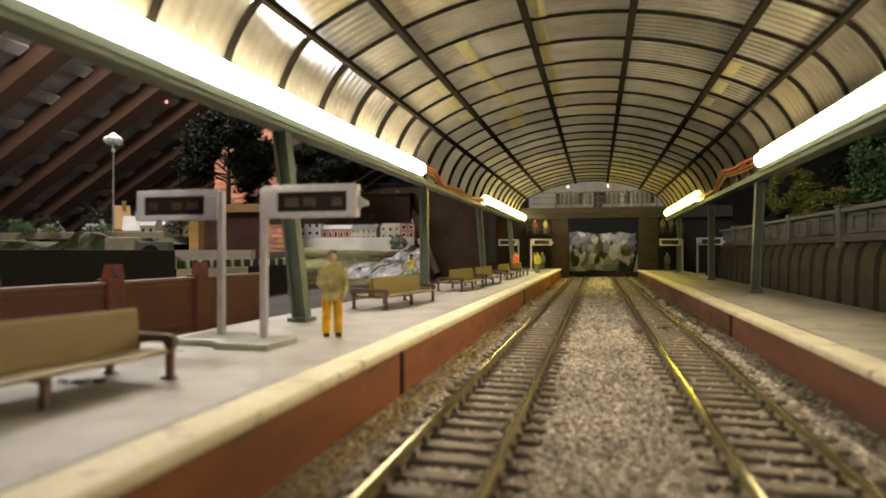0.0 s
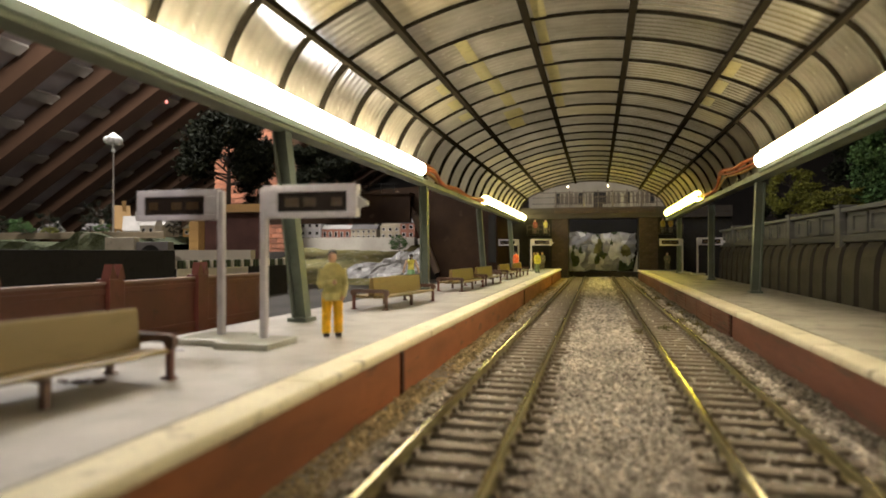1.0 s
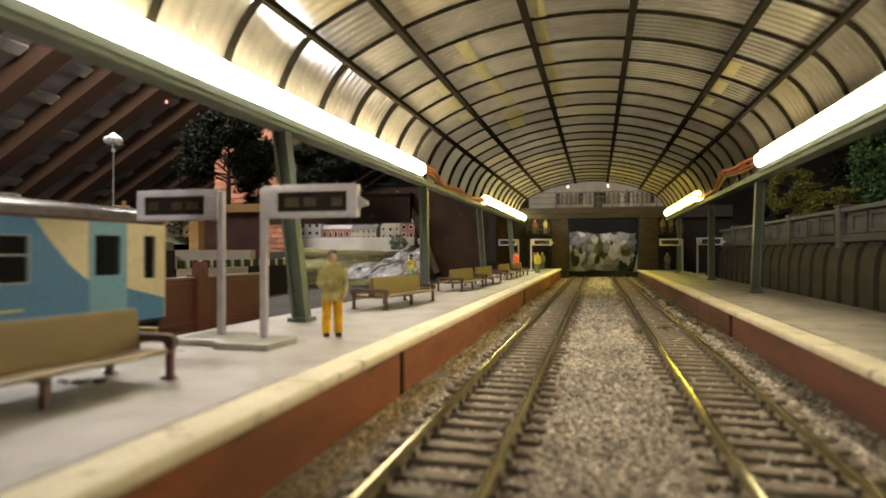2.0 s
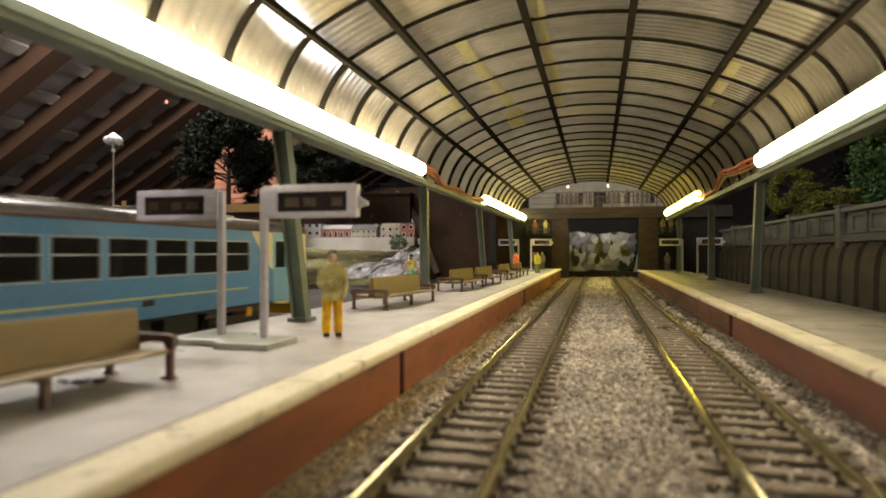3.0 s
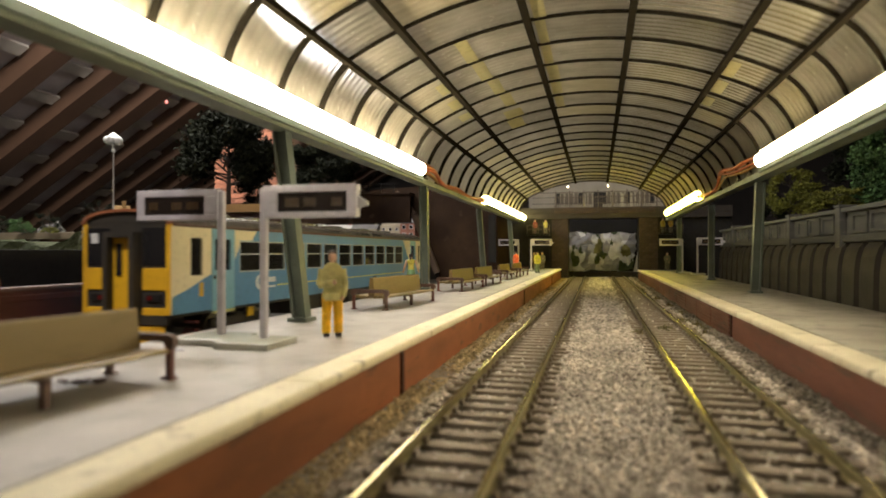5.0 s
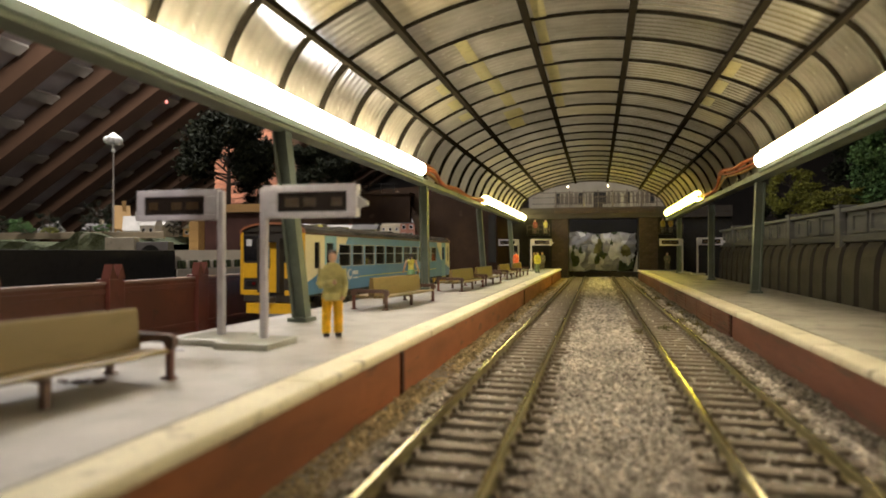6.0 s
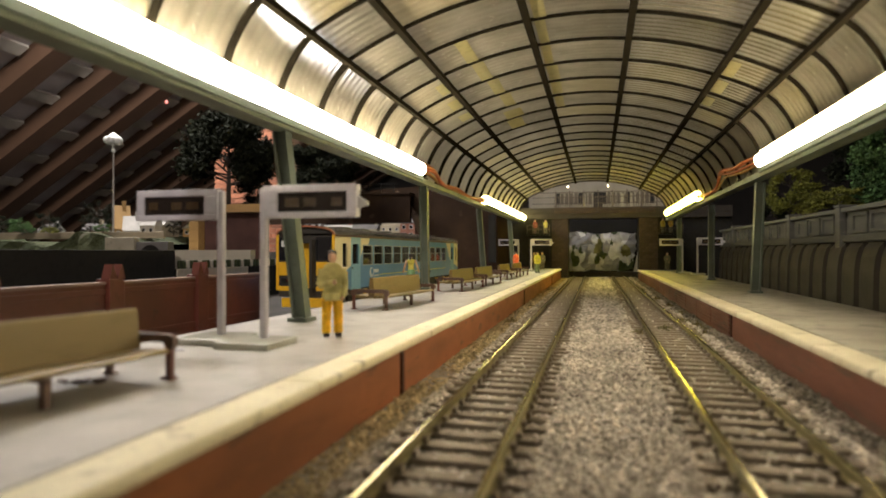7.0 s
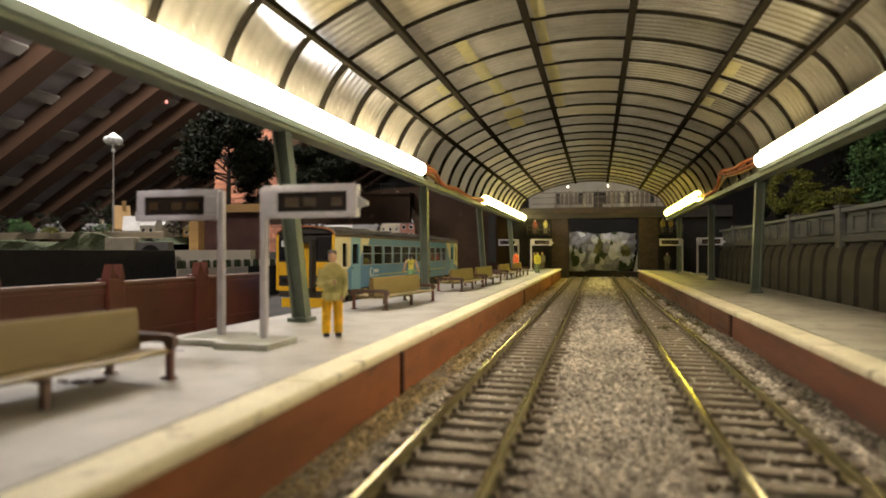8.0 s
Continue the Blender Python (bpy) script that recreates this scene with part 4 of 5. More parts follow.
M["grey_wall"] = material("grey green cast wall", (0.062, 0.060, 0.05), (0.045, 0.044, 0.036), 0.75, 0, 0.5, 0.04, 0.25, 0.3, stretch=(1, 0.3, 2), wear=(0.08, 0.075, 0.06))
M["ribs_dark"] = material("dark olive cast ribs", (0.027, 0.021, 0.011), (0.017, 0.013, 0.007), 0.65, 0, 0.5, 0.05, 0.2)
# Light is partly in these tones: near-black silhouettes, and brighter olive for lit crowns.
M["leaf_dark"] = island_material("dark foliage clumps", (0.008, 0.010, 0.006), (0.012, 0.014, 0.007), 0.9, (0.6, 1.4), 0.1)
M["leaf_lit"] = island_material("lit olive foliage clumps", (0.095, 0.10, 0.018), (0.13, 0.13, 0.024), 0.9, (0.6, 1.4), 0.2)
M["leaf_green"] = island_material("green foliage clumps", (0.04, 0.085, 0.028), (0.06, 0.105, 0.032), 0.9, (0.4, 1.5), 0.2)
M["bark"] = material("dark bark", (0.035, 0.026, 0.02), None, 0.9)
M["rafter"] = material("reddish brown rafter", (0.18, 0.10, 0.064), (0.12, 0.068, 0.044), 0.6, 0, 0.03, 0.006, 0.2, 1.0, stretch=(0.2, 1, 1))
M["felt"] = material("dark roofing felt", (0.66, 0.60, 0.60), (0.52, 0.47, 0.47), 0.9, 0, 0.03, 0.004, 0.2, 2.0)
M["batten"] = material("pale dusty batten", (0.68, 0.62, 0.55), (0.48, 0.43, 0.38), 0.8, 0, 0.03, 0.01, 0.2, 1.0)
M["foil"] = material("crumpled grey rock skin", (0.18, 0.172, 0.168), (0.07, 0.066, 0.062), 0.45, 0.1, 0.3, 0.08, 0.5, 0.8, wear=(0.05, 0.045, 0.04), amount=0.35)
M["turf"] = material("olive turf", (0.19, 0.165, 0.06), (0.105, 0.10, 0.04), 0.95, 0, 0.5, 0.04, 0.8, 1.5, wear=(0.26, 0.23, 0.18), amount=0.35)
M["leaf_bank"] = material("dark green bank", (0.020, 0.030, 0.010), (0.036, 0.042, 0.014), 0.95, 0, 0.25, 0.03, 0.8, 2.0, wear=(0.08, 0.075, 0.055), amount=0.3)
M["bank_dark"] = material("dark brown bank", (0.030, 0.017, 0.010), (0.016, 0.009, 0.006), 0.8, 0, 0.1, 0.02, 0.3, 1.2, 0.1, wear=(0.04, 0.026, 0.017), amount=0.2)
M["ochre"] = material("ochre timber", (0.33, 0.20, 0.07), (0.27, 0.16, 0.06), 0.7, 0, 0.3, 0.03, 0.15, stretch=(0.2, 1, 1))
M["maroon"] = material("dark maroon panel", (0.07, 0.028, 0.024), (0.05, 0.02, 0.018), 0.8)
M["brick_orange"] = piece_material("orange red brick", (0.29, 0.112, 0.062), (0.21, 0.083, 0.048), 0.85, 0.3)
M["mortar"] = material("pale pinkish mortar", (0.29, 0.18, 0.125), None, 0.9)
M["house_white"] = material("white render", (0.46, 0.44, 0.43), None, 0.8)
M["house_red"] = material("red brick paper", (0.21, 0.082, 0.052), (0.165, 0.065, 0.042), 0.8)
M["house_stone"] = material("buff stone paper", (0.30, 0.255, 0.185), (0.23, 0.195, 0.14), 0.8)
M["slate"] = material("grey slate paper", (0.13, 0.12, 0.12), (0.10, 0.095, 0.095), 0.7)
M["wall_grey"] = material("grey walling", (0.42, 0.385, 0.33), (0.32, 0.29, 0.245), 0.85, 0, 0.3, 0.02, 0.3)
M["lamp_white"] = material("white lamp globe", (0.75, 0.75, 0.76), None, 0.4)
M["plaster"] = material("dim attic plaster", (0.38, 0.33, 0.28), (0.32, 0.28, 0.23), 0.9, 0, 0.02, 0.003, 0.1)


# Near-black tone on the plaster's pattern, for the east and north walls.
M["dark_wall"] = material("near-black attic wall", (0.035, 0.03, 0.028), (0.025, 0.022, 0.02), 0.9, 0, 0.02, 0.003, 0.1)


def plate_fence():
    t = thing("plate_fence", -192, 0, GROUND - 0.6, "red-brown plate fence with peaked posts beside the track", "fence")
    top = 27.0
    ys = [-60, -8, 46, 100, 154, 208, 264, 322]
    for a, b in zip(ys, ys[1:]):
        bm = fresh()
        box(bm, -1.0, 1.0, a + 4, b - 4 + (4 if b == ys[-1] else 0), 0, top - 1.2)
        panel = part("panel", bm, "fence_red", t)
        bm = fresh()
        box(bm, -1.8, 1.9, a + 4, b - 4 + (4 if b == ys[-1] else 0), top - 1.2, top, 0.3)
        part("top_rail", bm, "pale_edge", panel, "pale worn top rail")
        bm = fresh()
        for z in (3, top - 5):
            box(bm, 1.0, 1.8, a + 4, b - 4, z, z + 2.2, 0.2)
        part("rib", bm, "fence_red", panel)
    for y in ys[:-1]:
        bm = fresh()
        box(bm, -3.4, 3.4, y - 4.0, y + 4.0, 0, top + 1.0, 0.3)
        post = part("post", bm, "fence_red", t)
        bm = fresh()
        for e in (-1, 1):
            prism(bm, [(y + e * 2.2 - 2.1, top + 1.0), (y + e * 2.2 + 2.1, top + 1.0), (y + e * 2.4 + 0.25, top + 7.0), (y + e * 2.4 - 0.25, top + 7.0)], "x", -0.6, 3.4)
        part("cap", bm, "fence_red", post, "twin peaked cap")
    return t


plate_fence()


def side_track():
    t = thing("railway_track", -158, 0, 0, "dark railway track beside the platform's far edge", "railway track", "tracks", kind="structure")
    for s in (-8.65, 8.65):
        bm = fresh()
        prism(bm, rail_profile(s), "y", -340, 1000)
        part("rail", bm, "rail", t)
    bm = fresh()
    for i in range(166):
        box(bm, -16, 16, -336 + i * 8, -332.2 + i * 8, -4.2, -2.5)
    tagged(part("sleepers", bm, "sleeper", t), kind="stuff")


side_track()


# ---- cast retaining wall beyond the other platform ----
def cast_wall():
    t = thing("retaining_wall", 165, 0, GROUND - 0.6, "grey-green cast retaining wall with panelled parapet and curved ribs", "wall", kind="structure")
    zt, zm = 68.5, 46.0
    bm = fresh()
    box(bm, 2, 8, 150, 905, 0, zt)
    part("wall_core", bm, "grey_wall", t)
    bm = fresh()
    box(bm, -1.5, 2, 150, 905, zt - 2.2, zt + 0.8, 0.4)
    part("coping", bm, "grey_wall", t)
    bm = fresh()
    box(bm, -1.0, 2, 150, 905, zm, zm + 4.5, 0.4)
    part("string_course", bm, "grey_wall", t)
    y, k = 196.0, 0
    while y < 890:
        if k % 4 == 2:
            bm = fresh()
            box(bm, -2.4, 2, y - 4.5, y + 4.5, zm - 4, zt + 1.5, 0.6)
            p = part("pier", bm, "grey_wall", t)
            bm = fresh()
            box(bm, -3, 8.5, y - 5.2, y + 5.2, zt + 1.5, zt + 3.2, 0.4)
            part("cap", bm, "grey_wall", p)
        else:
            bm = fresh()
            a, b = y - 12, y + 12
            for c, d, e, f in ((a, b, zm + 6, zm + 8), (a, b, zt - 5.5, zt - 3.5), (a, a + 2, zm + 8, zt - 5.5), (b - 2, b, zm + 8, zt - 5.5)):
                box(bm, 0.6, 2, c, d, e, f)
            part("panel_frame", bm, "grey_wall", t)
        y += 28.4
        k += 1
    first = None
    y = 170.0
    while y < 900:
        if first is None:
            bm = fresh()
            prof = [(2, zm - 0.2), (2, 0), (-5.5, 0), (-5.4, 14), (-5.0, 27), (-4.0, 36), (-2.2, 41.8), (0.4, 45)]
            prism(bm, prof, "y", -10.2, 10.2)
            first = part("rib", bm, "ribs_dark", t, "dark olive curved rib")
            o = first
        else:
            o = first.copy()
            scene.collection.objects.link(o)
            o.parent = t
        o.location.y = y * MM
        y += 28.4
    # Black strip behind the ribs: the shade in the grooves, put into colour.
    bm = fresh()
    box(bm, 0.5, 2, 150, 905, 0, zm - 0.2)
    part("wall_back", bm, "black", t)


cast_wall()


# ---- trees: tapered trunk, limbs, crown of small clumps ----
def tree(x, y, z, high, wide, leaf, seed, label, crown_lo=0.35, clumps=300):
    rnd = random.Random(seed)
    t = thing("tree", x, y, z, label, "tree", "model trees")
    bm = fresh()
    rod(bm, (0, 0, 0), (0.5, 0, high * 0.55), high * 0.028, high * 0.016, 8)
    rod(bm, (0.5, 0, high * 0.55), (-0.5, 0, high * 0.92), high * 0.016, high * 0.006, 6)
    tips = []
    for i in range(34):
        a = rnd.uniform(0, 6.28)
        h0 = rnd.uniform(crown_lo * 0.9, 0.75) * high
        r = wide * 0.5 * rnd.uniform(0.45, 0.95)
        tip = Vector((r * math.cos(a), r * math.sin(a), h0 + rnd.uniform(0.02, 0.22) * high))
        rod(bm, (0, 0, h0), tip, high * 0.011, high * 0.004, 5)
        tips.append(tip)
    tips.append(Vector((0, 0, high * 0.95)))
    part("trunk", bm, "bark", t)
    verts, faces = [], []
    for _ in range(clumps * 30):
        c = rnd.choice(tips)
        p = c + Vector((rnd.gauss(0, wide * 0.052), rnd.gauss(0, wide * 0.052), rnd.gauss(0, high * 0.04)))
        s = rnd.uniform(0.6, 1.5) * wide * 0.0125
        k = len(verts)
        for _ in range(4):
            verts.append(tuple((p + Vector((rnd.uniform(-1, 1), rnd.uniform(-1, 1), rnd.uniform(-1, 1))) * s * 1.8) * MM))
        faces.extend(((k, k + 1, k + 2), (k, k + 2, k + 3), (k, k + 3, k + 1), (k + 1, k + 3, k + 2)))
    me = bpy.data.meshes.new("crown")
    me.from_pydata(verts, [], faces)
    me.materials.append(M[leaf])
    crown = new("crown", me)
    crown.parent = t
    return t


# ---- left-hand scenery: shelves of model town under the attic roof ----
def slab_thing(name, x0, x1, y0, y1, z0, z1, mat, label, category, kind="structure", bevel=0.4):
    bm = fresh()
    box(bm, x0, x1, y0, y1, z0, z1, bevel)
    return tagged(part(name, bm, mat), label, category, kind=kind)


G0 = GROUND - 0.6
slab_thing("black_panel", -300, -288, 60, 371, G0, 36.5, "black", "low black board beside the layout", "board")
slab_thing("town_shelf", -760, -385, 470, 640, G0, 33, "wall_grey", "grey-fronted shelf carrying a strip of turf", "shelf")
slab_thing("kerb_strip", -760, -390, 486, 489, 48, 54.5, "house_stone", "pale buff kerb along the planted bank", "kerb")
slab_thing("back_terrain", -760, -215, 846, 1200, G0, 36, "earth", "dark raised terrain under the model town", "terrain")


def paling():
    t = thing("low_fence", -290, 372, G0, "low pale fence on a dark board", "fence")
    bm = fresh()
    box(bm, -2, 2, 0, 160, 0, 27)
    part("board", bm, "black", t)
    bm = fresh()
    box(bm, 2.1, 3, 0, 90, 27 - 6, 27)
    part("rail", bm, "wall_grey", t)
    for i in range(34):
        bm = fresh()
        box(bm, -1.2, 1.2, i * 4.7, i * 4.7 + 2.2, 27.05, 33, 0.3)
        part("pale", bm, "leaf_bank" if i % 3 else "wall_grey", t)


paling()


def timber_frame():
    t = thing("timber_portal", -372, 560, G0, "ochre timber frame round a dark maroon opening", "portal")
    bm = fresh()
    box(bm, -40, -29, -8, 8, 0, 82)
    part("post", bm, "ochre", t)
    bm = fresh()
    box(bm, -28, 42, -8, 8, 80, 88)
    part("lintel", bm, "ochre", t)
    bm = fresh()
    box(bm, -28.5, 42, 2, 10, 0, 79.5)
    part("infill", bm, "maroon", t)
    bm = fresh()
    box(bm, -34, 70, -70, -62, 0, 41)
    part("low_wall", bm, "wall_grey", t)


timber_frame()


def lamp_post():
    t = thing("street_lamp", -477, 520, 52.05, "tall thin grey lamp post with white globes", "street lamp")
    bm = fresh()
    rod(bm, (0, 0, 0), (0, 0, 85), 1.1, 0.9, 8)
    part("post", bm, "post_grey", t)
    bm = fresh()
    for a in range(5):
        k = math.tau * a / 5
        ball(bm, (5 * math.cos(k), 5 * math.sin(k), 97), 4.6, 2)
    ball(bm, (0, 0, 100.5), 4.6, 2)
    ball(bm, (0, 0, 86.5), 2.4, 2)
    rod(bm, (0, 0, 87), (0, 0, 95), 1.0, 1.0, 8)
    part("globes", bm, "lamp_white", t, "cluster of white globes", smooth=True)


lamp_post()


def chimney():
    t = thing("brick_stack", -545, 905, 33, "orange-red brick stack with pale mortar", "chimney")
    w, d, high = 133, 40, 224
    bm = fresh()
    box(bm, -w / 2 + 0.8, w / 2 - 0.8, -d / 2 + 0.8, d / 2 - 0.8, 0, high)
    part("mortar_core", bm, "mortar", t)
    rnd = random.Random(4)
    bm = fresh()
    box(bm, -9.0, 9.0, -2, 2, -3.4, 3.4)
    proto = None
    rows = int(high / 8.2)
    for r in range(rows):
        n = 7
        for i in range(n + (r % 2)):
            x = -w / 2 + 9.5 + i * 19 - (9.5 if r % 2 else 0)
            x = max(-w / 2 + 9.0, min(w / 2 - 9.0, x))
            if proto is None:
                proto = part("brick", bm, "brick_orange", t)
                o = proto
            else:
                o = proto.copy()
                scene.collection.objects.link(o)
                o.parent = t
            o.location = (x * MM, (-d / 2 + 0.9 - rnd.uniform(0, 0.5)) * MM, (4.2 + r * 8.2) * MM)


chimney()
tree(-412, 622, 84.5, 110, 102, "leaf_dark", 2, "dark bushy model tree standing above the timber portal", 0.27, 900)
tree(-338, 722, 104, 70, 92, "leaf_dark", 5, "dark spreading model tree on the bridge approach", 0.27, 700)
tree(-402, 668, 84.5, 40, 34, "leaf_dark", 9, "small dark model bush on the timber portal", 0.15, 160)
slab_thing("portal_roof", -470, -320, 571, 720, 80, 84.4, "earth", "dark earth shelf behind the timber portal", "shelf")


def house(x, y, z, w, d, h, wall, roof_mat, label, rz=0, rows=2, cols=3, roof_h=10):
    t = thing("model_house", x, y, z, label, "house", "model houses", rz)
    bm = fresh()
    box(bm, -w / 2, w / 2, -d / 2, d / 2, 0, h)
    part("wall", bm, wall, t)
    bm = fresh()
    prism(bm, [(-d / 2 - 1, h), (d / 2 + 1, h), (0, h + roof_h)], "x", -w / 2 - 1, w / 2 + 1)
    roof = part("roof", bm, roof_mat, t)
    bm = fresh()
    box(bm, w / 2 - 7, w / 2 - 3, -2, 2, h + roof_h * 0.4, h + roof_h + 5)
    part("chimney", bm, wall, roof)
    for r in range(rows):
        for c in range(cols):
            bm = fresh()
            xx = -w / 2 + (c + 0.5) * w / cols
            zz = (r + 0.28) * h / rows
            box(bm, xx - w / cols * 0.24, xx + w / cols * 0.24, -d / 2 - 0.5, -d / 2 + 0.3, zz, zz + h / rows * 0.5)
            win = part("window", bm, "house_white", t)
            bm = fresh()
            box(bm, xx - w / cols * 0.17, xx + w / cols * 0.17, -d / 2 - 0.7, -d / 2 + 0.1, zz + 0.8, zz + h / rows * 0.5 - 0.8)
            part("pane", bm, "pane", win)
    return t


house(-492, 1000, 62, 38, 30, 26, "house_white", "slate", "white rendered model house with a slate roof", 8)
house(-446, 1010, 56, 52, 30, 20, "house_red", "house_white", "red brick model terrace with a pale roof", 5, 1, 5, 8)
house(-392, 1005, 58, 46, 30, 17, "house_stone", "slate", "buff stone model house with a grey roof", 3, 2, 5, 9)
house(-345, 1012, 58, 36, 30, 22, "house_stone", "house_stone", "buff stone model cottage", 0, 2, 3, 6)
house(-310, 1000, 58, 26, 30, 26, "house_red", "slate", "narrow red brick model house", 0, 2, 2, 8)
slab_thing("town_wall", -520, -290, 960, 972, 36, 60, "wall_grey", "grey retaining wall below the model town", "wall")
slab_thing("town_ground", -520, -270, 972.1, 1100, 36, 58, "wall_grey", "grey raised ground under the model town", "ground")
house(-503, 560, 52.1, 15, 14, 8, "ochre", "ochre", "small ochre model house with a tall pointed roof", 50, 1, 2, 26)
house(-484, 556, 52.1, 18, 14, 6, "house_white", "house_white", "small white model house with a steep roof", 35, 1, 2, 16)
house(-560, 585, 52.1, 22, 16, 8, "house_stone", "slate", "small buff model cottage with a slate roof", 15, 1, 2, 8)
house(-640, 600, 52.1, 26, 16, 9, "house_white", "slate", "small white model cottage with a slate roof", -8, 1, 3, 8)
house(-440, 530, 52.1, 16, 12, 10, "wall_grey", "house_white", "small grey model barn with a white roof", 5, 1, 2, 12)
house(-470, 580, 52.1, 34, 22, 12, "house_stone", "house_white", "small buff model house with a white roof", -10, 1, 3, 12)
house(-425, 590, 52.1, 30, 22, 9, "ochre", "house_stone", "low ochre model shed", 0, 1, 3, 6)
for i, (x, y, h, w, leaf) in enumerate([(-600, 560, 30, 26, "leaf_dark"), (-570, 600, 44, 30, "leaf_dark"), (-505, 600, 30, 26, "leaf_dark"), (-455, 545, 18, 18, "leaf_green"), (-640, 560, 22, 26, "leaf_green"), (-410, 560, 16, 16, "leaf_lit"), (-685, 570, 26, 30, "leaf_dark"), (-620, 478, 12, 20, "leaf_green"), (-585, 476, 9, 18, "leaf_dark"), (-545, 478, 11, 22, "leaf_green"), (-510, 476, 8, 16, "leaf_lit"), (-450, 478, 10, 16, "leaf_green"), (-660, 480, 12, 22, "leaf_dark"), (-530, 545, 24, 20, "leaf_dark"), (-425, 545, 20, 16, "leaf_dark")]):
    tree(x, y, 52, h, w, leaf, 30 + i, "small model shrub on the turf bank", 0.15, 70)


def rock(x0, x1, y, z0, z1, seed, mat, label, name="rock_outcrop", deep=40, nx=26, nz=14, slope=0.5, even=False):
    rnd = random.Random(seed)
    bm = fresh()
    grid = []
    for j in range(nz + 1):
        row = []
        for i in range(nx + 1):
            f, g = i / nx, j / nz
            top = z0 + (z1 - z0) * (1.0 if even else 0.45 + 0.55 * min(1, f * 1.3)) * (0.85 + 0.3 * noise.noise((f * 5, seed, 0)))
            p = Vector((x0 + (x1 - x0) * f, y + g * deep * slope, z0 + (top - z0) * g))
            n = noise.noise_vector(p * 0.06 + Vector((seed, 0, 0))) * 7 + noise.noise_vector(p * 0.2) * 2.5
            n.z *= 0.4 if j else 0
            row.append(bm.verts.new(p + n))
        grid.append(row)
    back = []
    for i in range(nx + 1):
        v = grid[-1][i].co
        back.append([bm.verts.new((v.x, y + deep, v.z)), bm.verts.new((v.x, y + deep, z0))])
    for j in range(nz):
        for i in range(nx):
            bm.faces.new((grid[j][i], grid[j][i + 1], grid[j + 1][i + 1], grid[j + 1][i]))
    for i in range(nx):
        bm.faces.new((grid[-1][i], grid[-1][i + 1], back[i + 1][0], back[i][0]))
        bm.faces.new((back[i][0], back[i + 1][0], back[i + 1][1], back[i][1]))
    return tagged(part(name, bm, mat, smooth=False), label, "rock", kind="stuff" if name != "rock_outcrop" else "")


rock(-770, -434, 462, G0, 53, 5, "leaf_bank", "dark green planted bank below the model cottages", "planted_bank", 176, 60, 9, 0.09, True)
slab_thing("buff_panel", -433, -401.5, 462, 469, G0, 48.5, "paving_dim", "buff stone panel at the end of the planted bank", "wall")


def culvert():
    """Small grey portal with a dark arched mouth."""
    t = thing("culvert", -386, 464, G0, "small grey portal with a dark arched opening", "portal")
    bm = fresh()
    box(bm, -15, 18, 0, 8, 0, 46 - G0 - 1.5, 0.4)
    part("block", bm, "slate", t)
    bm = fresh()
    arch = [(10 * math.cos(a), 37.5 + 8 * math.sin(a)) for a in [math.pi * i / 12 for i in range(13)]]
    prism(bm, [(10, 0)] + arch + [(-10, 0)], "y", -0.5, 0.2)
    part("mouth", bm, "black", t, "dark arched mouth")


culvert()
rock(-275, -186, 640, 6, 41, 3, "foil", "crumpled grey plaster rock face beside the track")
rock(-440, -228, 680, G0, 45, 7, "turf", "olive turf bank behind the rock face", "turf_bank", 200, 30, 10, 0.8, True)
tree(-237, 720, 36, 20, 26, "leaf_green", 61, "small round green model bush on the bank", 0.1, 110)


M["lit_edge_brown"] = material("brown of a lit stone edge", (0.085, 0.052, 0.034), (0.055, 0.034, 0.022), 0.7)


def embankment():
    """Dark retaining mass with a sloped shoulder, and the dark bridge girder that meets it."""
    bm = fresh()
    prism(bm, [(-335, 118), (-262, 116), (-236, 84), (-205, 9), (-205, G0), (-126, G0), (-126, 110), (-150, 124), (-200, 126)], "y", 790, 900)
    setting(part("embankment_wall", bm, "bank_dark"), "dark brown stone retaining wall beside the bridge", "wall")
    # Lighter strip added down the slope: its lit edge, put into the colour.
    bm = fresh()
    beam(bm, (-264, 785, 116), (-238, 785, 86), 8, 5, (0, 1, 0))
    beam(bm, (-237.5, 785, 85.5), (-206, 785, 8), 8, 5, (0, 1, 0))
    setting(part("slope_coping", bm, "lit_edge_brown"), "lighter brown strip added for the lit edge down the slope of the retaining wall", "coping")
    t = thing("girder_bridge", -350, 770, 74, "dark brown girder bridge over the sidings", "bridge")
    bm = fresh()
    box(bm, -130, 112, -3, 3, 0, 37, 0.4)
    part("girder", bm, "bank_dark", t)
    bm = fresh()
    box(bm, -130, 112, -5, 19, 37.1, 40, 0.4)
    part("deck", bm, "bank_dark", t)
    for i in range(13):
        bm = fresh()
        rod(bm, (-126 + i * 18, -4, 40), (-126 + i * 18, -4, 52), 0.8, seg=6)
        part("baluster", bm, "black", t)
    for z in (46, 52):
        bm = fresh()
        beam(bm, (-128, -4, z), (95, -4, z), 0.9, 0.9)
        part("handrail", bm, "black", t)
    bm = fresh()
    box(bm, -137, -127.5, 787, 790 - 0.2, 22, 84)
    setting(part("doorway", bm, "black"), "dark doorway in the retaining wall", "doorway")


embankment()
M["sign_pale"] = material("pale notice card", (0.6, 0.6, 0.62), None, 0.6)
bm = fresh()
box(bm, -414, -396, 758, 760, 84, 97)
tagged(part("notice_board", bm, "sign_pale"), "small pale notice card fixed on the girder bridge", "notice")

# ---- scenery beyond the right-hand wall ----
slab_thing("upper_ground", 173.2, 700, 150, 905, G0, 62, "earth", "dark upper ground behind the retaining wall", "ground")
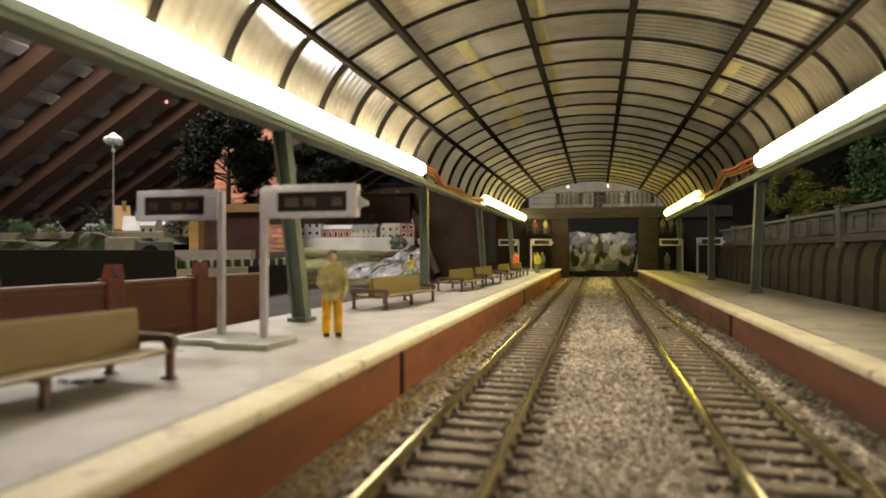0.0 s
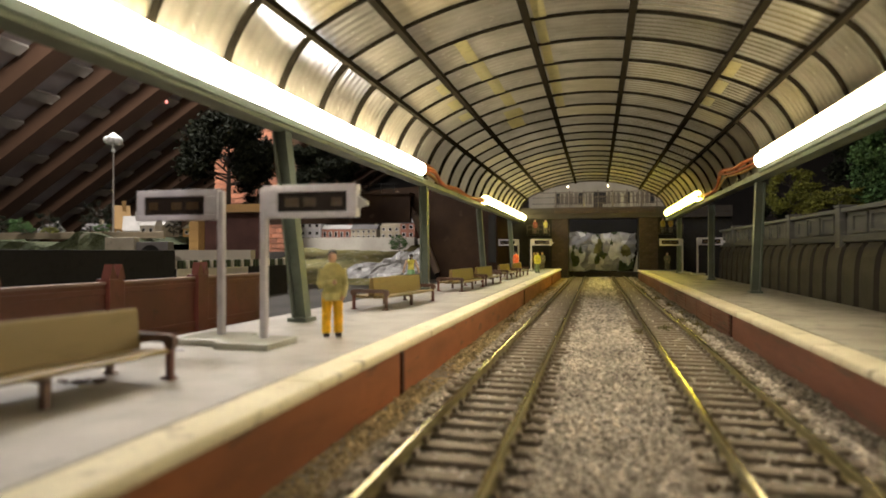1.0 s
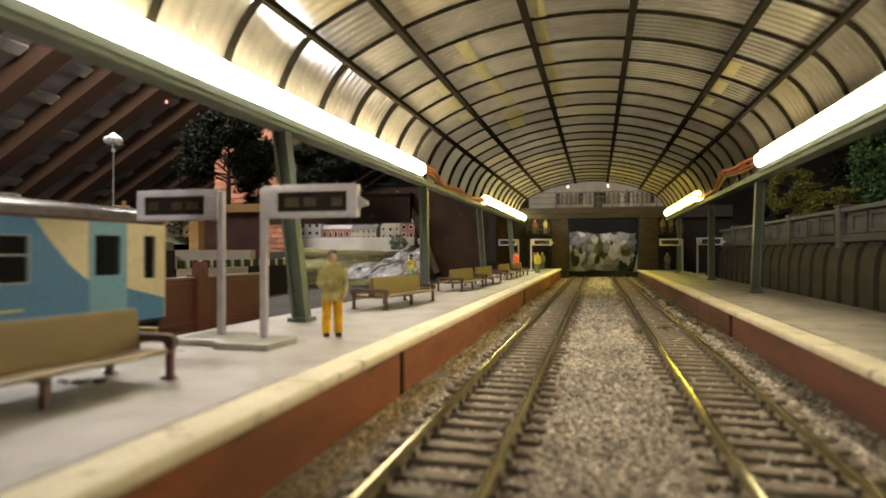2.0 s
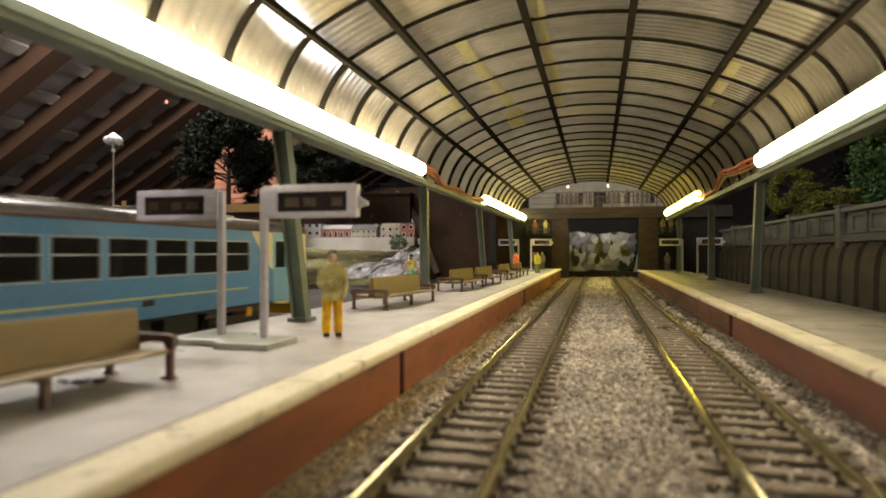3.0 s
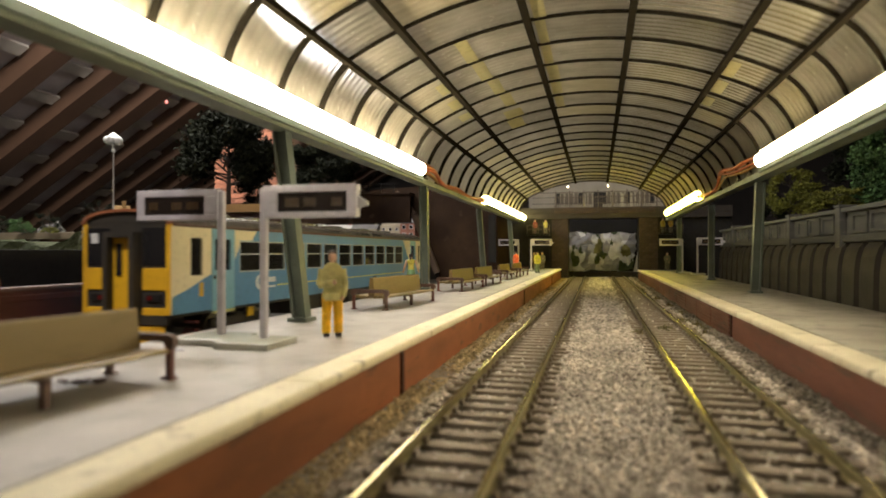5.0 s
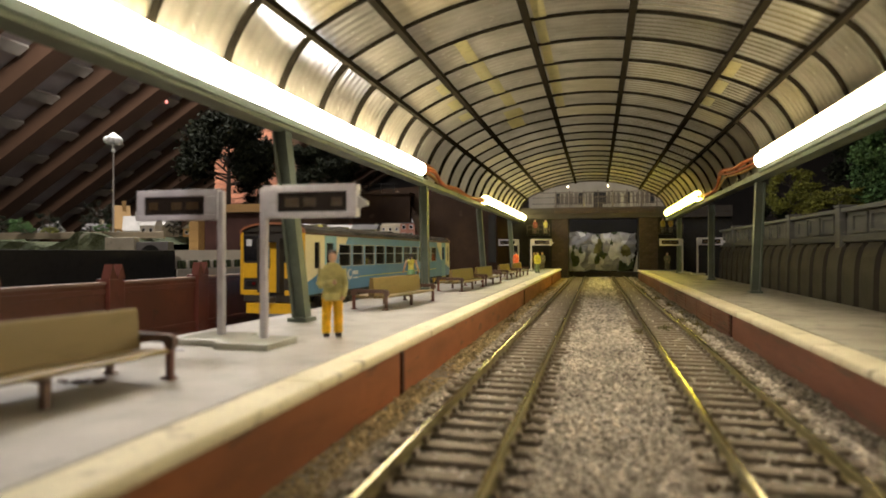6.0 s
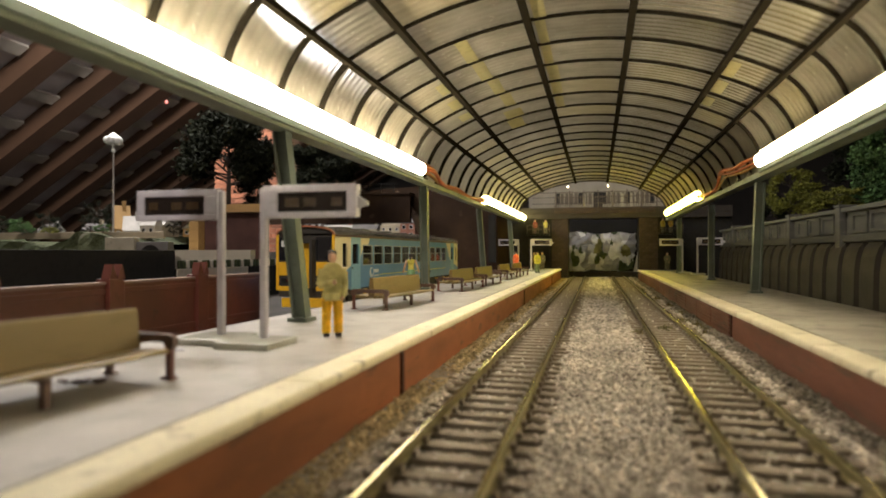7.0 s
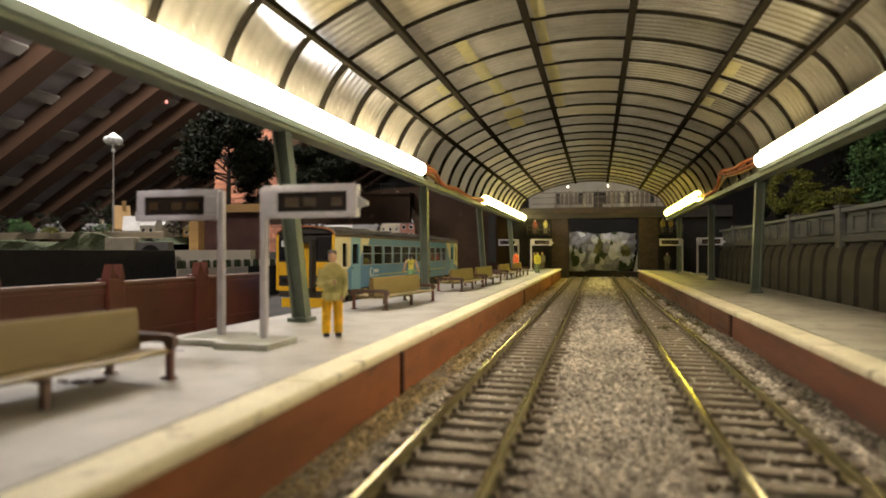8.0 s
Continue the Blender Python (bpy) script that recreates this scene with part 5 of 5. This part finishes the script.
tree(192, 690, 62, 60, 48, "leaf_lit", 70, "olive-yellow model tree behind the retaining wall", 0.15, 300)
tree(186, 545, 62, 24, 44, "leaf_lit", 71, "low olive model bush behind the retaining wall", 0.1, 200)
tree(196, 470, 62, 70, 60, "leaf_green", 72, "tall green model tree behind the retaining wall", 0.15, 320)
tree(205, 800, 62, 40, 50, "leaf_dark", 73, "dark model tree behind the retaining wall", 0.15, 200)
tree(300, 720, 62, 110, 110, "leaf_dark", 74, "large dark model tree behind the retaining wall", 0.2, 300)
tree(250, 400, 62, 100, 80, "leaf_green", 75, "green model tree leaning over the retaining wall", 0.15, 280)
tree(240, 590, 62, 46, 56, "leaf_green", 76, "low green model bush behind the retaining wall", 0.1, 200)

# ---- the attic room ----
def attic():
    bm = fresh()
    box(bm, -1700, 1300, -900, 2700, -960, -940)
    setting(part("floor", bm, "plaster"), "dim attic floor below the layout", "floor")
    for name, b in (("wall_north", (-1700, 1300, 2700, 2720)), ("wall_south", (-1700, 1300, -920, -900)), ("wall_west", (-1720, -1700, -900, 2700)), ("wall_east", (1300, 1320, -900, 2700))):
        bm = fresh()
        box(bm, *b, -940, 1900)
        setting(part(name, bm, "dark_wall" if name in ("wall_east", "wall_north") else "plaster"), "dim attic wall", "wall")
    # sloping roof: felt, battens and rafters, rising from the eaves on the west side
    slope = math.tan(radians(30.5))
    def zr(x):
        return 280 + (x + 1089) * slope
    bm = fresh()
    prism(bm, [(-1690, zr(-1690) + 44), (600, zr(600) + 44), (600, zr(600) + 80), (-1690, zr(-1690) + 80)], "y", -890, 2690)
    prism(bm, [(600, zr(600) + 44), (1290, zr(600) - 400), (1290, zr(600) - 380), (600, zr(600) + 80)], "y", -890, 2690)
    setting(part("ceiling", bm, "felt"), "dark felt lining of the attic roof", "ceiling")
    t = thing("attic_rafters", 0, 0, 0, "reddish-brown rafters and pale battens of the attic roof", "rafters", kind="structure")
    for i in range(21):
        y = -48 + i * 132
        bm = fresh()
        beam(bm, (-1650, y, zr(-1650) + 20), (560, y, zr(560) + 20), 42, 36)
        part("rafter", bm, "rafter", t)
    rnd = random.Random(12)
    for k in range(24):
        x = -1600 + k * 80
        for i in range(20):
            if rnd.random() < 0.18:
                continue
            y0 = -48 + i * 132 + 22
            bm = fresh()
            a, b = y0 + rnd.uniform(0, 8), y0 + rnd.uniform(72, 88)
            beam(bm, (x, a, zr(x) + 28), (x, b, zr(x) + 28), 25, 6, (-0.507, 0, 0.862))
            part("batten", bm, "batten", t)


attic()


def attic_lamp():
    t = thing("attic_light", -430, 750, 385, "lit white strip light hanging under the attic roof", "strip light", rz=12)
    bm = fresh()
    box(bm, -26, 26, -120, 120, -14, 0, 3)
    part("diffuser", bm, glow("attic diffuser", (1.0, 0.95, 0.90), 22.0), t, "glowing white diffuser")
    bm = fresh()
    box(bm, -34, 34, -128, 128, 0.2, 16, 2)
    part("housing", bm, "lamp_white", t)
    for y in (-90, 90):
        bm = fresh()
        rod(bm, (0, y, 16), (0, y, 300), 1.5, seg=6)
        part("hanger", bm, "black", t)


attic_lamp()
bm = fresh()
ball(bm, (-932, 1170, 371), 4.4, 2)
tagged(part("red_indicator", bm, glow("red indicator", (1, 0.06, 0.03), 0.8)), "small red indicator lamp on a rafter", "indicator")
# ---- railcar ----
CAR_L, CAR_W = 305.0, 18.0
WIN_LO, WIN_HI, SOLE, CANT = 27.0, 39.6, 13.6, 44.0


def car_side(t, s):
    """One side wall, at x = s * CAR_W: rear cab, door, saloon with eleven windows, door, front cab."""
    def wall(a, b, lo, hi, mat, name="side_panel", out=0.0, thick=1.2):
        bm = fresh()
        x0, x1 = sorted((s * (CAR_W - thick), s * (CAR_W + out)))
        box(bm, x0, x1, a, b, lo, hi)
        return part(name, bm, mat, t)

    def window(a, b, lo, hi, bar=True):
        bm = fresh()
        x0, x1 = sorted((s * (CAR_W - 1.0), s * (CAR_W - 0.7)))
        box(bm, x0, x1, a - 0.1, b + 0.1, lo - 0.1, hi + 0.1)
        w = part("window", bm, "pane", t, "dark glass window")
        if bar:
            bm = fresh()
            x0, x1 = sorted((s * (CAR_W - 0.7), s * (CAR_W + 0.05)))
            for c, d, e, f in ((a, b, lo, lo + 0.45), (a, b, hi - 0.45, hi), (a, a + 0.45, lo + 0.45, hi - 0.45), (b - 0.45, b, lo + 0.45, hi - 0.45)):
                box(bm, x0, x1, c, d, e, f)
            zt = lo + (hi - lo) * 0.56
            box(bm, x0, x1, a + 0.45, b - 0.45, zt, zt + 0.5)
            part("window_frame", bm, "window_bar", w)
        return w

    # rear cab, cream, with a tall narrow window
    for e, (y0, wy0, wy1, y1) in enumerate(((0.0, 10.4, 17.0, 22.5), (CAR_L - 17.0, CAR_L - 9.5, CAR_L - 4.5, CAR_L))):
        wall(y0, y1, SOLE, WIN_LO - 0.3, "cream")
        wall(y0, wy0, WIN_LO - 0.3, 40.2, "cream")
        wall(wy1, y1, WIN_LO - 0.3, 40.2, "cream")
        wall(y0, y1, 40.2, CANT, "cream")
        window(wy0, wy1, WIN_LO - 0.3, 40.2, False)
    # passenger doors
    for y0, y1 in ((22.6, 37.2), (CAR_L - 31.5, CAR_L - 17.1)):
        wa, wb = y0 + 2.0, y1 - 2.6
        d = wall(y0, y1, SOLE - 0.6, 28.2, "sky_blue", "door", 0.15)
        for a, b, lo, hi in ((y0, wa, 28.2, 40.0), (wb, y1, 28.2, 40.0), (y0, y1, 40.0, CANT)):
            wall(a, b, lo, hi, "sky_blue", "door_frame", 0.15)
        window(wa, wb, 28.2, 40.0, False)
        bm = fresh()
        x0, x1 = sorted((s * CAR_W, s * (CAR_W + 0.9)))
        box(bm, x0, x1, y0 + 0.6, y1 - 0.6, SOLE - 1.6, SOLE - 0.7)
        part("door_step", bm, "pale_line", t, "yellow door step")
    # saloon
    a0, a1 = 37.3, CAR_L - 31.6
    wall(a0, a1, SOLE, WIN_LO, "blue")
    wall(a0, a1, WIN_HI, CANT, "blue")
    last = a0
    for i in range(11):
        w0 = 41.0 + 19.66 * i
        wall(last, w0, WIN_LO, WIN_HI, "blue", "window_pillar")
        window(w0, w0 + 17.3, WIN_LO, WIN_HI)
        last = w0 + 17.3
    wall(last, a1, WIN_LO, WIN_HI, "blue", "window_pillar")

    def decal(outline, mat, name, out=0.1, parent=None):
        bm = fresh()
        x0, x1 = sorted((s * (CAR_W + 0.02), s * (CAR_W + out)))
        prism(bm, outline, "x", x0, x1)
        return part(name, bm, mat, t)

    decal([(0.4, SOLE), (22.4, SOLE), (22.4, 27.0), (18.3, 25.6), (9.4, 22.2), (0.4, 19.6)], "blue", "blue_sweep")
    decal([(37.4, 43.9), (37.4, 39.75), (50.0, 39.75), (53.5, 43.9)], "cream", "cream_flash")
    decal([(37.4, 39.7), (37.4, 32.0), (40.9, 37.6), (40.9, 39.7)], "cream", "cream_flash")
    decal([(CAR_L - 49.0, 43.9), (CAR_L - 45.0, 39.0), (CAR_L - 38.0, 31.5), (CAR_L - 31.7, 27.0), (CAR_L - 31.7, 43.9)], "cream", "cream_sweep")
    decal([(CAR_L - 16.9, SOLE), (CAR_L - 0.4, SOLE), (CAR_L - 0.4, 20.0), (CAR_L - 16.9, 24.0)], "blue", "blue_sweep")
    decal([(70.4, 20.1), (CAR_L - 52.0, 20.1), (CAR_L - 52.0, 20.8), (70.4, 20.8)], "pale_line", "lining")
    # maker's mark: a plain disc and bars where the lettering stands
    ring = [(56.4 + 3.6 * math.cos(k), 22.3 + 3.2 * math.sin(k)) for k in [math.tau * i / 18 for i in range(18)]]
    decal(ring, "white", "round_mark", 0.08)
    inner = [(57.2 + 2.2 * math.cos(k), 22.9 + 2.0 * math.sin(k)) for k in [math.tau * i / 14 for i in range(14)]]
    decal(inner, "blue", "round_mark", 0.14)
    decal([(60.6, 22.0), (69.3, 22.0), (69.3, 24.2), (60.6, 24.2)], "white", "lettering_bar", 0.08)
    decal([(60.6, 19.6), (69.3, 19.6), (69.3, 20.5), (60.6, 20.5)], "white", "lettering_bar", 0.08)
    decal([(23.5, 25.0), (24.9, 25.0), (24.9, 26.3), (23.5, 26.3)], "under", "door_button", 0.3)
    decal([(15.0, 19.0), (17.5, 19.0), (17.5, 24.0), (15.0, 24.0)], "warning", "notice", 0.14)
    decal([(193.0, 17.6), (198.0, 17.6), (198.0, 19.6), (193.0, 19.6)], "under", "fuel_hatch", 0.3)
    bm = fresh()
    x0, x1 = sorted((s * (CAR_W - 0.8), s * (CAR_W + 0.5)))
    box(bm, x0, x1, 1, CAR_L - 1, CANT, CANT + 1.1, 0.2)
    part("gutter", bm, "gutter", t, "dark red-brown gutter")


def car_end(t, y, d):
    """The gangwayed cab end at y, facing along d (-1 rear, +1 front)."""
    def slab(x0, x1, z0, z1, out, mat, name, bev=0.0, deep=1.2, parent=None):
        bm = fresh()
        a, b = sorted((y - d * deep, y + d * out))
        box(bm, x0, x1, a, b, z0, z1, bev)
        return part(name, bm, mat, parent or t)

    slab(-17.4, 17.4, SOLE, 45.5, 0.0, "under", "end_wall")
    for s in (-1, 1):
        x0, x1 = sorted((s * 16.2, s * 17.9))
        slab(x0, x1, SOLE, 45.0, 0.5, "warning", "corner_post", 0.3)
        x0, x1 = sorted((s * 6.8, s * 16.1))
        slab(x0, x1, 30.8, 43.5, 0.3, "pane", "windscreen")
        slab(x0, x1, 22.0, 29.6, 0.45, "warning", "end_panel", 0.2)
        slab(x0, x1, SOLE - 0.2, 16.0, 0.45, "warning", "lower_band", 0.2)
        a, b = sorted((s * 8.5, s * 14.5))
        lamp_box = slab(a, b, 18.0, 20.6, 0.7, "black", "light_cluster", 0.2)
        bm = fresh()
        rod(bm, (s * 10.0, y + d * 0.7, 19.3), (s * 10.0, y + d * 1.0, 19.3), 0.9, seg=10)
        part("tail_lamp", bm, tail_lens, lamp_box)
    bm = fresh()
    a, b = sorted((y, y + d * 4.2))
    for x0, x1, z0, z1 in ((-6.2, -4.4, 15, 42), (4.4, 6.2, 15, 42), (-4.4, 4.4, 40.2, 42)):
        box(bm, x0, x1, a, b, z0, z1)
    part("gangway", bm, "under", t, "black rubber gangway")
    slab(-4.3, 4.3, 15, 40, 1.2, "warning", "gangway_door")
    slab(-3.0, -0.6, 27, 38, 1.6, "pane", "gangway_window")
    bm = fresh()
    arcs = [(17.6 * math.cos(math.pi * i / 12), CANT + 0.6 + 5.0 * math.sin(math.pi * i / 12) ** 0.8) for i in range(13)]
    for (x0, z0), (x1, z1) in zip(arcs, arcs[1:]):
        beam(bm, (x0, y + d * 0.2, z0), (x1, y + d * 0.2, z1), 1.6, 1.0)
    part("roof_rim", bm, "rim", t, "orange-brown roof rim")
    bm = fresh()
    prism(bm, [(17.2 * math.cos(math.pi * i / 12), CANT + 0.4 + 4.8 * math.sin(math.pi * i / 12) ** 0.8) for i in range(13)], "y", *sorted((y - d * 1.0, y)))
    part("end_dome", bm, "under", t)
    # snow plough and coupler below the buffer beam
    bm = fresh()
    a, b = y - d * 1, y + d * 3.5
    prism(bm, [(-15, a), (15, a), (12.5, b), (-12.5, b)], "z", 4.6, 9.5)
    part("deflector", bm, "warning", t, "yellow obstacle deflector")
    slab(-2, 2, 10.0, 12.6, 6.0, "steel", "coupler", 0.3)
    slab(-16, 16, 10.2, SOLE, 0.4, "under", "buffer_beam")
    slab(-14.5, -11.5, 38.2, 41.6, 0.36, "white", "number_bar")


tail_lens = material("dark red lamp lens", (0.12, 0.01, 0.01), None, 0.15)


def railcar():
    t = thing("railcar", -158, -330, 0, "turquoise blue and cream single railcar with yellow ends and dark windows", "railcar")
    for s in (-1, 1):
        car_side(t, s)
    car_end(t, 0.0, -1)
    car_end(t, CAR_L, 1)
    bm = fresh()
    n, prof = 14, []
    for i in range(n + 1):
        a = math.pi * i / n
        prof.append((17.7 * math.cos(a), CANT + 1.0 + 5.2 * math.sin(a) ** 0.8))
    prism(bm, prof, "y", 0.6, CAR_L - 0.6)
    roof = part("roof", bm, "roof_grey", t, "dusty dark grey roof", smooth=True)
    for y in (40, 72, 120, 160, 205, 250):
        bm = fresh()
        box(bm, -5, 5, y, y + 14, CANT + 5.6, CANT + 7.0, 0.4)
        part("roof_vent", bm, "roof_grey", roof)
    for s in (-1, 1):
        bm = fresh()
        box(bm, s * 11 - 0.25, s * 11 + 0.25, 2, CAR_L - 2, CANT + 4.7, CANT + 5.4)
        part("roof_rib", bm, "roof_grey", roof)
    bm = fresh()
    box(bm, -17, 17, 1, CAR_L - 1, SOLE - 1.2, SOLE + 0.6)
    part("floor", bm, "under", t)
    bm = fresh()
    for i in range(24):
        y = 44 + i * 9.2
        for s in (-1, 1):
            box(bm, s * 10 - 5.5, s * 10 + 5.5, y, y + 2.2, SOLE + 1, 31.5, 0.4)
    part("seats", bm, "seat_moquette", t, "rows of yellow-green seats")
    bm = fresh()
    box(bm, -1, 1, 30, CAR_L - 30, SOLE + 0.6, 43.5)
    part("bulkhead", bm, "under", t)
    for y0, y1, z0 in ((88, 120, 5.5), (126, 150, 4.5), (158, 200, 5.0), (206, 224, 6.5)):
        bm = fresh()
        box(bm, -15.5, 15.5, y0, y1, z0, SOLE - 1.2, 0.5)
        part("equipment_box", bm, "under", t)
    for yc in (50, 255):
        bm = fresh()
        for s in (-1, 1):
            box(bm, s * 13 - 0.9, s * 13 + 0.9, yc - 22, yc + 22, 6.0, 9.4, 0.4)
            for k in (-15, 15):
                box(bm, s * 13.4 - 1.2, s * 13.4 + 1.2, yc + k - 3, yc + k + 3, 4.2, 8.2, 0.4)
        box(bm, -13, 13, yc - 4, yc + 4, 6.4, 9.8)
        bogie = part("bogie", bm, "under", t)
        for s in (-1, 1):
            bm = fresh()
            box(bm, s * 14.6 - 0.5, s * 14.6 + 0.5, yc + 2, yc + 6.4, 8.0, 12.0, 0.2)
            part("damper", bm, "warning", bogie, "small yellow damper box")
        for k in (-15, 15):
            bm = fresh()
            rod(bm, (-11, yc + k, 5.6), (11, yc + k, 5.6), 1.0, seg=8)
            for s in (-1, 1):
                rod(bm, (s * 7.4, yc + k, 5.6), (s * 9.8, yc + k, 5.6), 5.6, seg=20)
            part("wheelset", bm, "steel", bogie)
    return t


car = railcar()
def motions():
    rows = [(0.0, -328), (1.5, -179), (1.6, -169), (2.8, -49.5), (3.0, -28), (3.2, -7.5), (3.8, 54), (4.6, 137), (5.2, 199), (5.6, 240.5), (5.8, 260), (6.0, 276.5), (6.2, 290), (6.4, 301), (6.6, 308), (6.8, 311.5), (7.0, 312), (7.4, 312), (8.0, 312)]
    walk(car, [(t, pose(-158 * MM, y * MM, 0)) for t, y in rows])


motions()
